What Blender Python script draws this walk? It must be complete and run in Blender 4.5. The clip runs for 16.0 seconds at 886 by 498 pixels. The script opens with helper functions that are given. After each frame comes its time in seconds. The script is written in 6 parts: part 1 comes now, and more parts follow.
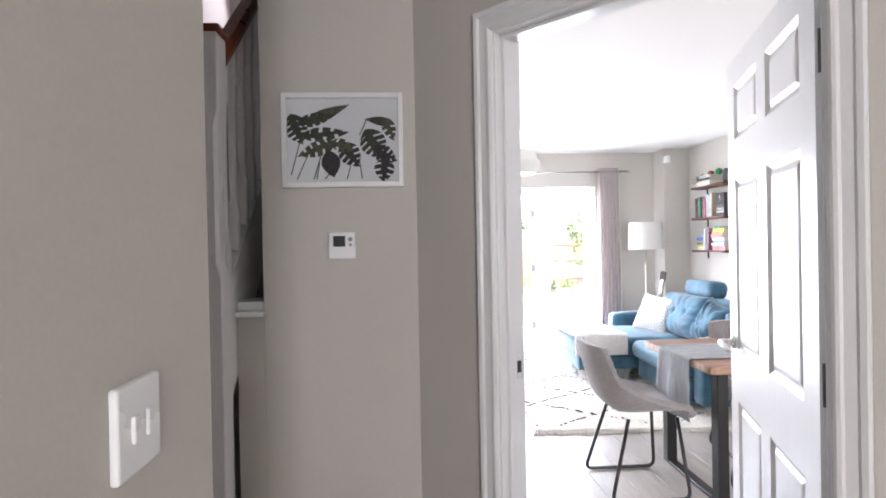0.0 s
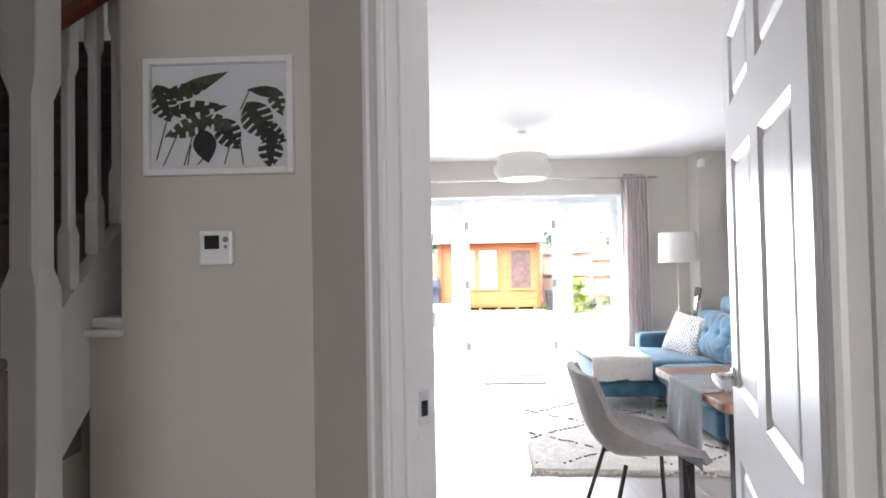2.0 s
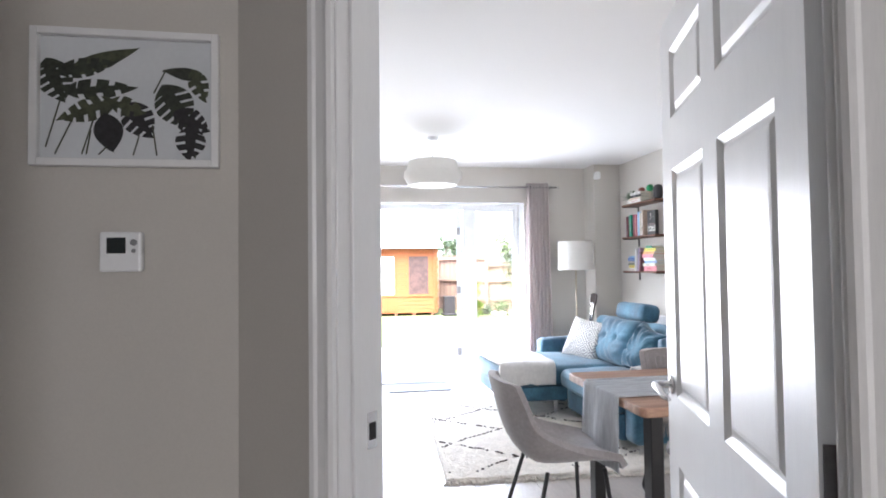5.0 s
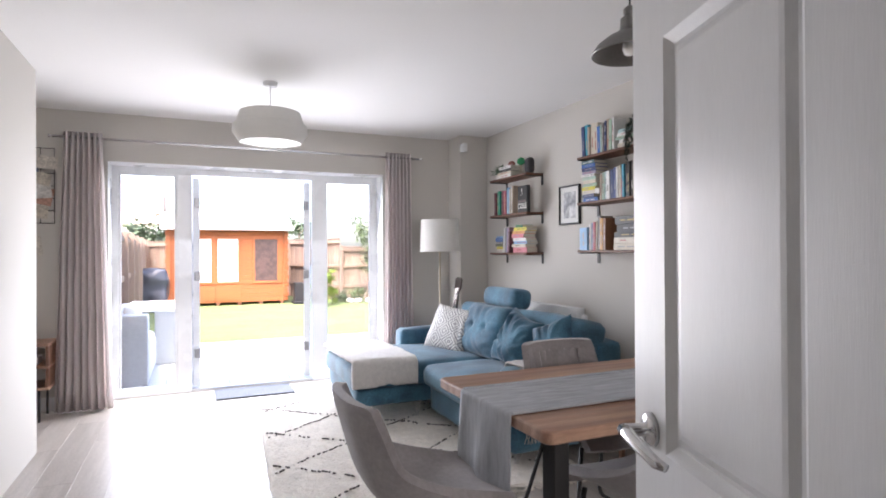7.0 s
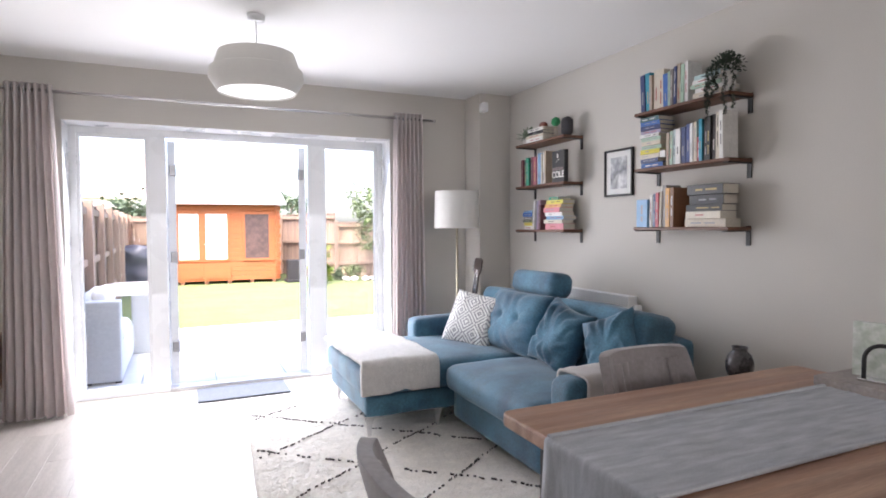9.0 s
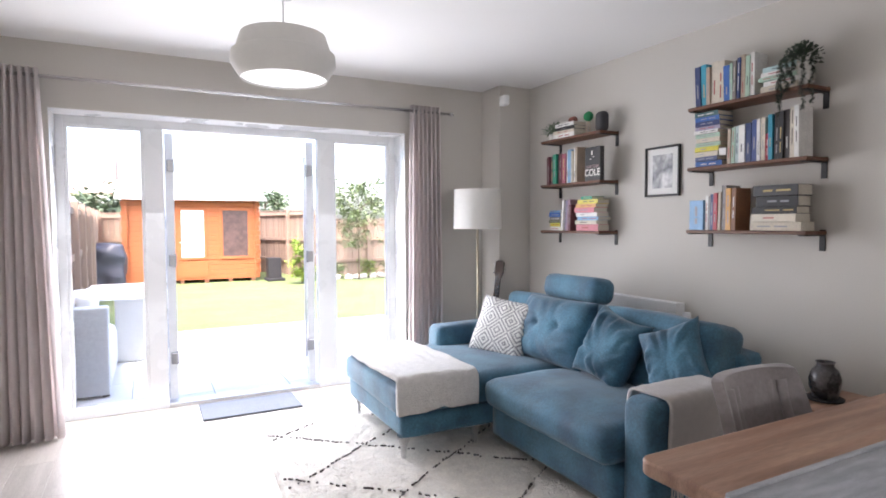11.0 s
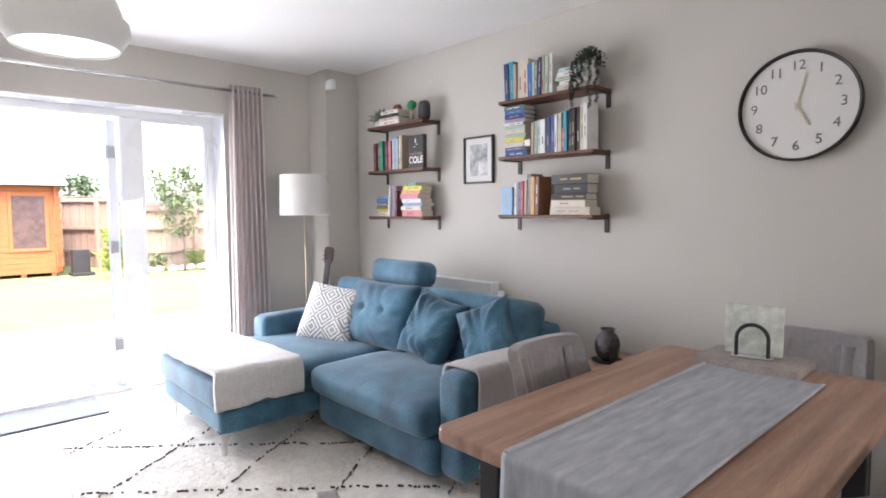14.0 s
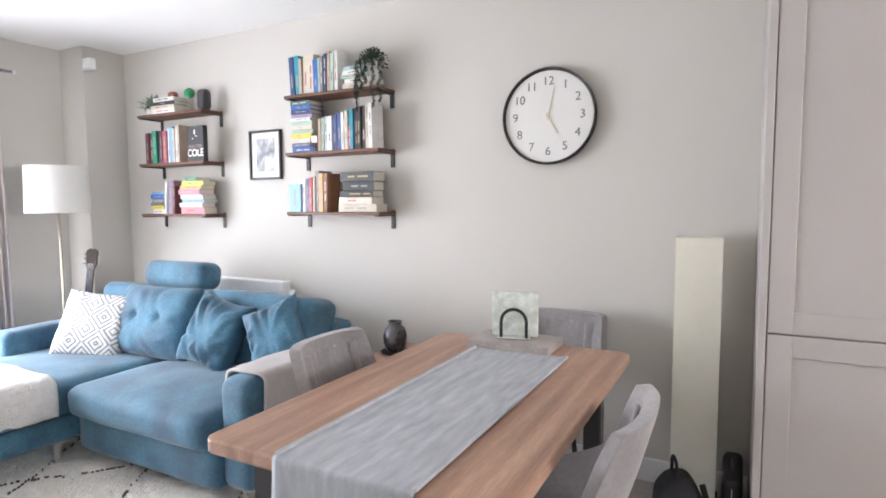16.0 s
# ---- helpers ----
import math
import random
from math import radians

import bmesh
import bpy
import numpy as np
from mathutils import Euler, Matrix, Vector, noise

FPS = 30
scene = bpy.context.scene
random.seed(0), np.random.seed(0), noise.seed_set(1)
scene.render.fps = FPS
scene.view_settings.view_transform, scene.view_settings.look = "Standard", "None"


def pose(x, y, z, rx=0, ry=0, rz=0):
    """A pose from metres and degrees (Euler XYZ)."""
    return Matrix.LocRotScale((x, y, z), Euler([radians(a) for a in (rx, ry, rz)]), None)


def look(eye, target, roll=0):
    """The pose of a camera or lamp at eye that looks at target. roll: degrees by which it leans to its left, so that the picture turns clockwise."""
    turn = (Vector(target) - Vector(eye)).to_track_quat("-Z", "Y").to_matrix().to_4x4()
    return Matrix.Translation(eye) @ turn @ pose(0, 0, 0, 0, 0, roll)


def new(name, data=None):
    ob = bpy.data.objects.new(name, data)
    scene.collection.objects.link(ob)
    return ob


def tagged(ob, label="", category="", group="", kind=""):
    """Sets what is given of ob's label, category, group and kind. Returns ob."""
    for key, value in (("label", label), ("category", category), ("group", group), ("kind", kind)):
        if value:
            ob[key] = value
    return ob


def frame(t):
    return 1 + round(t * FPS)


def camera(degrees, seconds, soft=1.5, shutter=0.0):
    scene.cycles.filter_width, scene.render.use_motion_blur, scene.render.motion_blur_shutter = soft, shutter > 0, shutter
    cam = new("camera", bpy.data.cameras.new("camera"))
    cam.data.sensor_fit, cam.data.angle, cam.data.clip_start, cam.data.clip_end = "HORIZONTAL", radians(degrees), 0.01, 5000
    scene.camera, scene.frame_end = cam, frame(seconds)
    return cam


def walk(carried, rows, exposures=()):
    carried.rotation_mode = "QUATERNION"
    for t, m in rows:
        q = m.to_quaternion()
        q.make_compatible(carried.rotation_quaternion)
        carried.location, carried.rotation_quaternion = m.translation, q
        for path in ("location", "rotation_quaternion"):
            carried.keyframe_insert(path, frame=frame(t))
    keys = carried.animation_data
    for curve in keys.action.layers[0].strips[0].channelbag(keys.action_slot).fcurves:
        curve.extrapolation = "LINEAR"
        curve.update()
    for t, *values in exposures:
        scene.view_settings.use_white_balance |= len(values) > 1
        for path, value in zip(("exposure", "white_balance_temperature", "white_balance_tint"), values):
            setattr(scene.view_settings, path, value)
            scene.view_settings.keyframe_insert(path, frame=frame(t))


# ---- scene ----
cam = camera(75.6, 16.0, soft=1.8)
SKY, SUN, PATIO_W, KITCHEN_W, HALL_W = 0.15, 1.5, 12.8, 8.6, 3.9
EXPOSURES = [(0, 4.3, 6200, 15), (1.0, 3.85, 6200, 14), (1.5, 3.75, 6250, 14), (2.5, 3.95, 6150, 14), (3.0, 4.0, 6150, 14), (3.5, 4.2, 6100, 13), (4.0, 4.5, 6100, 13), (4.5, 4.3, 6100, 13), (5.0, 3.8, 6100, 13), (7.3, 3.08, 6420, 17), (9.0, 3.08, 6420, 17), (12.5, 3.08, 6420, 16), (14.0, 3.4, 6420, 16), (14.5, 3.72, 6380, 15), (15.0, 3.93, 6350, 15), (16.0, 4.1, 6270, 14)]
PATH = [
    (0, (1.132, 2.511, 1.393), (1.249, 4.508, 1.38), -1.1),
    (0.5, (1.25, 2.669, 1.365), (1.469, 4.657, 1.357), -1.0),
    (1, (1.359, 2.851, 1.381), (1.591, 4.838, 1.378), -1.1),
    (1.5, (1.471, 2.961, 1.36), (1.635, 4.954, 1.39), -1.2),
    (2, (1.568, 2.961, 1.345), (1.519, 4.96, 1.393), -1.1),
    (2.5, (1.612, 2.955, 1.352), (1.426, 4.945, 1.409), -1.0),
    (3, (1.594, 2.98, 1.354), (1.356, 4.964, 1.416), -0.9),
    (3.5, (1.494, 3.021, 1.363), (1.269, 5.007, 1.425), -0.6),
    (4, (1.448, 3.021, 1.368), (1.336, 5.017, 1.431), -0.5),
    (4.5, (1.443, 3.013, 1.366), (1.556, 5.008, 1.434), -0.7),
    (5, (1.435, 3.068, 1.354), (1.757, 5.041, 1.416), -0.7),
    (5.2, (1.436, 3.119, 1.348), (1.827, 5.08, 1.407), -0.7),
    (7.5, (1.721, 4.081, 1.291), (2.558, 5.898, 1.277), -0.5),
    (8, (1.748, 4.284, 1.291), (2.593, 6.096, 1.232), -0.5),
    (8.5, (1.793, 4.49, 1.31), (2.623, 6.308, 1.237), -0.4),
    (9, (1.779, 4.654, 1.309), (2.6, 6.476, 1.233), -0.3),
    (11.3, (1.497, 5.118, 1.352), (2.446, 6.875, 1.255), -0.2),
    (11.5, (1.469, 5.122, 1.349), (2.442, 6.866, 1.248), -0.2),
    (12, (1.417, 5.128, 1.345), (2.411, 6.859, 1.23), -0.3),
    (12.5, (1.442, 5.116, 1.346), (2.448, 6.84, 1.222), -0.3),
    (13, (1.49, 5.094, 1.352), (2.555, 6.782, 1.219), -0.3),
    (13.5, (1.562, 5.056, 1.348), (2.744, 6.664, 1.214), -0.3),
    (14, (1.619, 5.01, 1.346), (2.976, 6.472, 1.204), -0.4),
    (14.5, (1.648, 4.966, 1.345), (3.169, 6.256, 1.2), -0.4),
    (15, (1.664, 4.94, 1.352), (3.302, 6.078, 1.2), -0.4),
    (15.5, (1.664, 4.915, 1.349), (3.378, 5.934, 1.195), -0.3),
    (16, (1.661, 4.928, 1.348), (3.425, 5.856, 1.19), -0.3),
]

walk(cam, [(t, look(eye, target, roll)) for t, eye, target, roll in PATH], EXPOSURES)

# ---- world and light ----
world = bpy.data.worlds.new("sky")
scene.world = world
world.use_nodes = True
wt = world.node_tree
sky = wt.nodes.new("ShaderNodeTexSky")
sky.sky_type = "NISHITA"
sky.sun_disc = False
sky.sun_elevation, sky.sun_rotation = radians(52), radians(200)
sky.air_density, sky.dust_density, sky.ozone_density = 1.0, 4.0, 1.0
wt.nodes["Background"].inputs["Strength"].default_value = SKY
wt.links.new(sky.outputs["Color"], wt.nodes["Background"].inputs["Color"])

sun_data = bpy.data.lights.new("sun", "SUN")
sun_data.energy, sun_data.angle, sun_data.color = SUN, radians(20), (1.0, 0.95, 0.88)
sun = new("sun", sun_data)
sun.matrix_world = look((-4, -4.5, 14), (0, 0, 0))


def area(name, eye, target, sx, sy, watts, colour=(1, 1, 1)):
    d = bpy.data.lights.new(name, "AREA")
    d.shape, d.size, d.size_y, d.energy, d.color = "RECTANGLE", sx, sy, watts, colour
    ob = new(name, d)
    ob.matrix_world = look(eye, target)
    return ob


# sky light entering at the patio doors, then added fill lamps out of view
for z in (0.42, 1.06, 1.70):
    area("sky_light_patio_doors", (2.2, 9.58, z), (2.2, 8.58, z - 0.42), 2.35, 0.6, PATIO_W / 3, (0.97, 0.985, 1.0))
# added fill for table and sofa from an assumed, unseen kitchen window
area("fill_light_kitchen", (3.2, 0.75, 1.6), (3.2, 4.0, 0.4), 1.5, 1.0, KITCHEN_W, (1.0, 0.985, 0.96))
# added fill that brightens the hall; a door here is only assumed
area("fill_light_hall", (1.5, -0.75, 1.5), (1.2, 4.0, 1.3), 0.6, 1.0, HALL_W, (1.0, 0.97, 0.95))
# weak added fill that lifts the dim stairs; its upstairs source is unseen
area("fill_light_landing", (0.02, 7.95, 3.9), (0.02, 4.0, 1.3), 0.7, 0.9, 0.9, (1.0, 0.96, 0.97))


# ---- materials ----
def mat(name, base, rough=0.6, metal=0.0, var=0.12, scale=6.0, fine=90.0, bump=0.15, bump_scale=None, second=None, mix_scale=None,
        sheen=0.0, stretch=(1, 1, 1), depth=0.004, coat=0.0, trans=0.0, per_object=0.0, emit=None):
    """A surface with two scales of mottling, fine relief and, per object, a small shift of tone."""
    m = bpy.data.materials.new(name)
    m.use_nodes = True
    nt = m.node_tree
    N, L = nt.nodes, nt.links
    b = N["Principled BSDF"]
    tc = N.new("ShaderNodeTexCoord")
    mp = N.new("ShaderNodeMapping")
    mp.inputs["Scale"].default_value = stretch
    L.new(tc.outputs["Object"], mp.inputs["Vector"])
    n1 = N.new("ShaderNodeTexNoise")
    n1.inputs["Scale"].default_value, n1.inputs["Detail"].default_value = scale, 5
    n2 = N.new("ShaderNodeTexNoise")
    n2.inputs["Scale"].default_value, n2.inputs["Detail"].default_value = fine, 4
    L.new(mp.outputs[0], n1.inputs["Vector"])
    L.new(mp.outputs[0], n2.inputs["Vector"])
    add = N.new("ShaderNodeMath")
    add.operation = "ADD"
    L.new(n1.outputs[0], add.inputs[0])
    L.new(n2.outputs[0], add.inputs[1])
    ramp = N.new("ShaderNodeMapRange")
    ramp.inputs[1].default_value, ramp.inputs[2].default_value = 0.7, 1.3
    ramp.inputs[3].default_value, ramp.inputs[4].default_value = 1 - var, 1 + var
    L.new(add.outputs[0], ramp.inputs[0])
    mul = N.new("ShaderNodeMix")
    mul.data_type, mul.blend_type = "RGBA", "MULTIPLY"
    mul.inputs[0].default_value = 1
    mul.inputs[6].default_value = (*base, 1)
    if second:
        n3 = N.new("ShaderNodeTexNoise")
        n3.inputs["Scale"].default_value, n3.inputs["Detail"].default_value = mix_scale or scale, 6
        L.new(mp.outputs[0], n3.inputs["Vector"])
        sharp = N.new("ShaderNodeMapRange")
        sharp.inputs[1].default_value, sharp.inputs[2].default_value = 0.35, 0.65
        L.new(n3.outputs[0], sharp.inputs[0])
        two = N.new("ShaderNodeMix")
        two.data_type = "RGBA"
        two.inputs[6].default_value, two.inputs[7].default_value = (*base, 1), (*second, 1)
        L.new(sharp.outputs[0], two.inputs[0])
        L.new(two.outputs[2], mul.inputs[6])
    tone = ramp.outputs[0]
    if per_object:
        oi = N.new("ShaderNodeObjectInfo")
        pr = N.new("ShaderNodeMapRange")
        pr.inputs[3].default_value, pr.inputs[4].default_value = 1 - per_object, 1 + per_object
        L.new(oi.outputs["Random"], pr.inputs[0])
        pm = N.new("ShaderNodeMath")
        pm.operation = "MULTIPLY"
        L.new(tone, pm.inputs[0])
        L.new(pr.outputs[0], pm.inputs[1])
        tone = pm.outputs[0]
    comb = N.new("ShaderNodeCombineColor")
    for k in range(3):
        L.new(tone, comb.inputs[k])
    L.new(comb.outputs[0], mul.inputs[7])
    L.new(mul.outputs[2], b.inputs["Base Color"])
    rr = N.new("ShaderNodeMapRange")
    rr.inputs[1].default_value, rr.inputs[2].default_value = 0.3, 0.7
    rr.inputs[3].default_value, rr.inputs[4].default_value = max(0.02, rough * 0.88), min(1.0, rough * 1.12)
    L.new(n1.outputs[0], rr.inputs[0])
    L.new(rr.outputs[0], b.inputs["Roughness"])
    b.inputs["Metallic"].default_value = metal
    b.inputs["Sheen Weight"].default_value = sheen
    b.inputs["Coat Weight"].default_value = coat
    b.inputs["Transmission Weight"].default_value = trans
    if bump:
        bp = N.new("ShaderNodeBump")
        bp.inputs["Strength"].default_value, bp.inputs["Distance"].default_value = bump, depth
        src = n2
        if bump_scale:
            src = N.new("ShaderNodeTexNoise")
            src.inputs["Scale"].default_value, src.inputs["Detail"].default_value = bump_scale, 4
            L.new(mp.outputs[0], src.inputs["Vector"])
        L.new(src.outputs[0], bp.inputs["Height"])
        L.new(bp.outputs[0], b.inputs["Normal"])
    if emit:
        b.inputs["Emission Color"].default_value, b.inputs["Emission Strength"].default_value = (*emit[:3], 1), emit[3]
    return m


def glass_mat(name, rough=0.0, tint=(1, 1, 1)):
    m = bpy.data.materials.new(name)
    m.use_nodes = True
    b = m.node_tree.nodes["Principled BSDF"]
    b.inputs["Base Color"].default_value = (*tint, 1)
    b.inputs["Roughness"].default_value, b.inputs["Transmission Weight"].default_value = rough, 1.0
    b.inputs["IOR"].default_value = 1.45
    return m


WALL = mat("warm_off_white_wall_paint", (0.565, 0.540, 0.500), 0.75, var=0.03, scale=1.2, fine=160, bump=0.10, depth=0.002)
CEIL = mat("white_ceiling_paint", (0.84, 0.83, 0.815), 0.85, var=0.02, scale=1.0, fine=140, bump=0.08, depth=0.002)
GLOSS = mat("white_satin_woodwork", (0.80, 0.80, 0.80), 0.32, var=0.03, scale=3, fine=60, bump=0.12, stretch=(8, 8, 0.6), depth=0.0015)
UPVC = mat("white_upvc", (0.84, 0.85, 0.86), 0.28, var=0.015, scale=3, bump=0)
OAK_FLOOR = mat("washed_oak_laminate", (0.37, 0.332, 0.302), 0.34, var=0.16, scale=3.0, fine=30, bump=0.10, stretch=(8, 0.7, 1), depth=0.001,
                second=(0.43, 0.395, 0.365), mix_scale=2.0, per_object=0.07)
TABLE_WOOD = mat("oiled_acacia_tabletop", (0.29, 0.158, 0.108), 0.42, var=0.25, scale=2.2, fine=22, bump=0.10, stretch=(0.9, 14, 6), depth=0.001,
                 second=(0.42, 0.262, 0.180), mix_scale=1.6)
SHELF_WOOD = mat("walnut_stained_shelf_wood", (0.13, 0.055, 0.03), 0.5, var=0.3, scale=4, fine=30, bump=0.15, stretch=(10, 1, 6), depth=0.001)
BLACK = mat("black_powder_coated_steel", (0.022, 0.021, 0.022), 0.45, metal=0.3, var=0.1, bump=0.05)
CHROME = mat("brushed_chrome", (0.75, 0.75, 0.76), 0.18, metal=1.0, var=0.03, bump=0.02)
BRASS = mat("pale_brass", (0.60, 0.54, 0.42), 0.3, metal=1.0, var=0.05, bump=0.02)
TEAL = mat("teal_velvet", (0.017, 0.068, 0.122), 0.75, var=0.30, scale=5, fine=90, bump=0.35, sheen=0.25, second=(0.058, 0.165, 0.240), mix_scale=4.0, depth=0.004)
GREY_VELVET = mat("taupe_velvet", (0.195, 0.176, 0.178), 0.8, var=0.15, scale=5, fine=60, bump=0.12, sheen=0.35, second=(0.27, 0.248, 0.25), mix_scale=4)
CREAM_SHADE = mat("white_linen_lampshade", (0.80, 0.79, 0.76), 0.85, var=0.03, scale=30, fine=260, bump=0.2, depth=0.001, stretch=(1, 1, 1))
CURTAIN = mat("taupe_woven_curtain", (0.72, 0.67, 0.655), 0.9, var=0.08, scale=20, fine=240, bump=0.25, sheen=0.2, depth=0.001)
RUG = mat("cream_shaggy_wool", (0.74, 0.69, 0.62), 0.95, var=0.14, scale=14, fine=120, bump=0.9, depth=0.012, sheen=0.3, second=(0.80, 0.755, 0.69), mix_scale=40)
RUG_DARK = mat("dark_brown_wool", (0.07, 0.06, 0.055), 0.95, var=0.2, bump=0.5)
THROW = mat("white_fleece", (0.72, 0.70, 0.68), 0.95, var=0.10, scale=30, fine=110, bump=1.0, depth=0.014, sheen=0.4)
GREY_THROW = mat("pale_grey_knit", (0.45, 0.42, 0.40), 0.95, var=0.08, scale=30, fine=200, bump=0.6, depth=0.003, sheen=0.3)
RUNNER = mat("grey_crinkled_linen", (0.36, 0.375, 0.40), 0.9, var=0.20, scale=9, fine=160, bump=0.6, depth=0.002, stretch=(1, 5, 1), second=(0.44, 0.455, 0.48), mix_scale=8)
CUSHION_W = mat("white_cotton", (0.76, 0.75, 0.73), 0.9, var=0.04, scale=20, fine=250, bump=0.3, depth=0.001)
CUSHION_G = mat("grey_printed_cotton", (0.30, 0.30, 0.305), 0.9, var=0.05, scale=20, fine=250, bump=0.2)
PANE = glass_mat("window_glass")
CABINET = mat("mushroom_painted_cabinet", (0.40, 0.375, 0.36), 0.45, var=0.025, scale=3, fine=100, bump=0.05)
STAIR_CARPET = mat("brown_grey_stair_carpet", (0.25, 0.20, 0.21), 0.95, var=0.2, scale=12, fine=220, bump=0.8, depth=0.004)
HANDRAIL = mat("mahogany_varnish", (0.17, 0.045, 0.022), 0.3, var=0.25, scale=4, fine=30, bump=0.08, stretch=(8, 1, 8))
PAPER = mat("cream_book_pages", (0.62, 0.58, 0.50), 0.9, var=0.10, scale=3, fine=80, bump=0.3, stretch=(1, 1, 30), depth=0.001)
CREAM_PAPER = mat("cream_rice_paper", (0.90, 0.88, 0.79), 0.85, var=0.03, scale=25, fine=120, bump=0.2, depth=0.001, trans=0.0)
BLACK_CLOTH = mat("black_nylon_cloth", (0.012, 0.011, 0.014), 0.7, var=0.3, scale=15, bump=0.3)


def let_light_through(m, colour, share):
    """Thin cloth: part of the light passes and scatters."""
    nt = m.node_tree
    out = next(n for n in nt.nodes if n.type == "OUTPUT_MATERIAL")
    tr = nt.nodes.new("ShaderNodeBsdfTranslucent")
    tr.inputs["Color"].default_value = (*colour, 1)
    mx = nt.nodes.new("ShaderNodeMixShader")
    mx.inputs[0].default_value = share
    nt.links.new(nt.nodes["Principled BSDF"].outputs[0], mx.inputs[1])
    nt.links.new(tr.outputs[0], mx.inputs[2])
    nt.links.new(mx.outputs[0], out.inputs["Surface"])


let_light_through(CURTAIN, (0.74, 0.675, 0.665), 0.48)
let_light_through(CREAM_SHADE, (0.80, 0.78, 0.74), 0.25)
let_light_through(CREAM_PAPER, (0.90, 0.87, 0.78), 0.40)


# ---- mesh helpers ----
def BM():
    return bmesh.new()


def box(bm, x0, x1, y0, y1, z0, z1, bevel=0.0, seg=2, m=None):
    r = bmesh.ops.create_cube(bm, size=1.0)
    vs = r["verts"]
    for v in vs:
        v.co = Vector((x0 + (v.co.x + 0.5) * (x1 - x0), y0 + (v.co.y + 0.5) * (y1 - y0), z0 + (v.co.z + 0.5) * (z1 - z0)))
    if bevel:
        es = list({e for v in vs for e in v.link_edges})
        out = bmesh.ops.bevel(bm, geom=es, offset=bevel, segments=seg, affect="EDGES", profile=0.5)
        vs = list({v for f in out["faces"] for v in f.verts} | {v for v in vs if v.is_valid})
    if m is not None:
        for v in vs:
            v.co = m @ v.co
    return vs


def ring_loft(bm, rings, cap=True, closed=True):
    """Joins rings of points, all of one length, into a skin."""
    vr = [[bm.verts.new(p) for p in ring] for ring in rings]
    n = len(vr[0])
    for a, b in zip(vr, vr[1:]):
        for k in range(n if closed else n - 1):
            bm.faces.new((a[k], a[(k + 1) % n], b[(k + 1) % n], b[k]))
    if cap and closed:
        bm.faces.new(list(reversed(vr[0])))
        bm.faces.new(vr[-1])
    bmesh.ops.recalc_face_normals(bm, faces=bm.faces[:])
    return vr


def lathe(bm, profile, n=32, c=(0, 0, 0), cap=True):
    ring_loft(bm, [[(c[0] + r * math.cos(2 * math.pi * k / n), c[1] + r * math.sin(2 * math.pi * k / n), c[2] + z) for k in range(n)] for r, z in profile], cap)


def tube(bm, pts, r, n=10, cap=True, flat=1.0):
    """A round bar along a line of points."""
    pts = [Vector(p) for p in pts]
    rings, ref = [], None
    for i, p in enumerate(pts):
        d = (pts[min(i + 1, len(pts) - 1)] - pts[max(i - 1, 0)]).normalized()
        if ref is None:
            ref = Vector((0, 0, 1)) if abs(d.z) < 0.9 else Vector((1, 0, 0))
        u = d.cross(ref).normalized()
        w = u.cross(d).normalized()
        ref = w
        rad = r[i] if isinstance(r, (list, tuple)) else r
        rings.append([p + rad * (math.cos(2 * math.pi * k / n) * u + flat * math.sin(2 * math.pi * k / n) * w) for k in range(n)])
    ring_loft(bm, rings, cap)


def arc_path(pts, r, n=5):
    """Rounds the corners of a polyline."""
    pts = [Vector(p) for p in pts]
    out = [pts[0]]
    for a, b, c in zip(pts, pts[1:], pts[2:]):
        p, q = b + (a - b).normalized() * r, b + (c - b).normalized() * r
        for k in range(n + 1):
            t = k / n
            out.append((1 - t) ** 2 * p + 2 * t * (1 - t) * b + t * t * q)
    return out + [pts[-1]]


def soft_box(bm, size, c=(0, 0, 0), r=0.05, crown=0.0, wob=0.004, cuts=9, m=None, seed=0.0, tuck=0.0):
    """A stuffed block with rounded edges, a crowned top and slight unevenness."""
    sx, sy, sz = (s / 2 for s in size)
    t = BM()
    bmesh.ops.create_cube(t, size=2.0)
    bmesh.ops.subdivide_edges(t, edges=t.edges[:], cuts=cuts, use_grid_fill=True)
    r = min(r, sx * 0.95, sy * 0.95, sz * 0.95)
    for v in t.verts:
        u = v.co.copy()
        # spread rows toward the edges
        q = Vector([math.copysign(abs(a) ** 0.75, a) for a in u])
        p = Vector((q.x * sx, q.y * sy, q.z * sz))
        inner = Vector((max(-sx + r, min(sx - r, p.x)), max(-sy + r, min(sy - r, p.y)), max(-sz + r, min(sz - r, p.z))))
        d = p - inner
        if d.length > 1e-6:
            p = inner + d.normalized() * r
        k = max(0.0, (1 - q.x ** 2)) * max(0.0, (1 - q.y ** 2))
        if p.z > 0:
            p.z += crown * k
        p += Vector((0, 0, 1)) * (-tuck * (q.x ** 2) * (q.y ** 2) if p.z > 0 else 0)
        nz = noise.noise_vector((p + Vector((seed, seed * 1.7, seed * 0.3))) * 4.0)
        p += nz * wob
        v.co = p + Vector(c)
    if m is not None:
        t.transform(m)
    merge(bm, t)


def merge(bm, t):
    me = bpy.data.meshes.new("tmp")
    t.to_mesh(me)
    t.free()
    bm.from_mesh(me)
    bpy.data.meshes.remove(me)


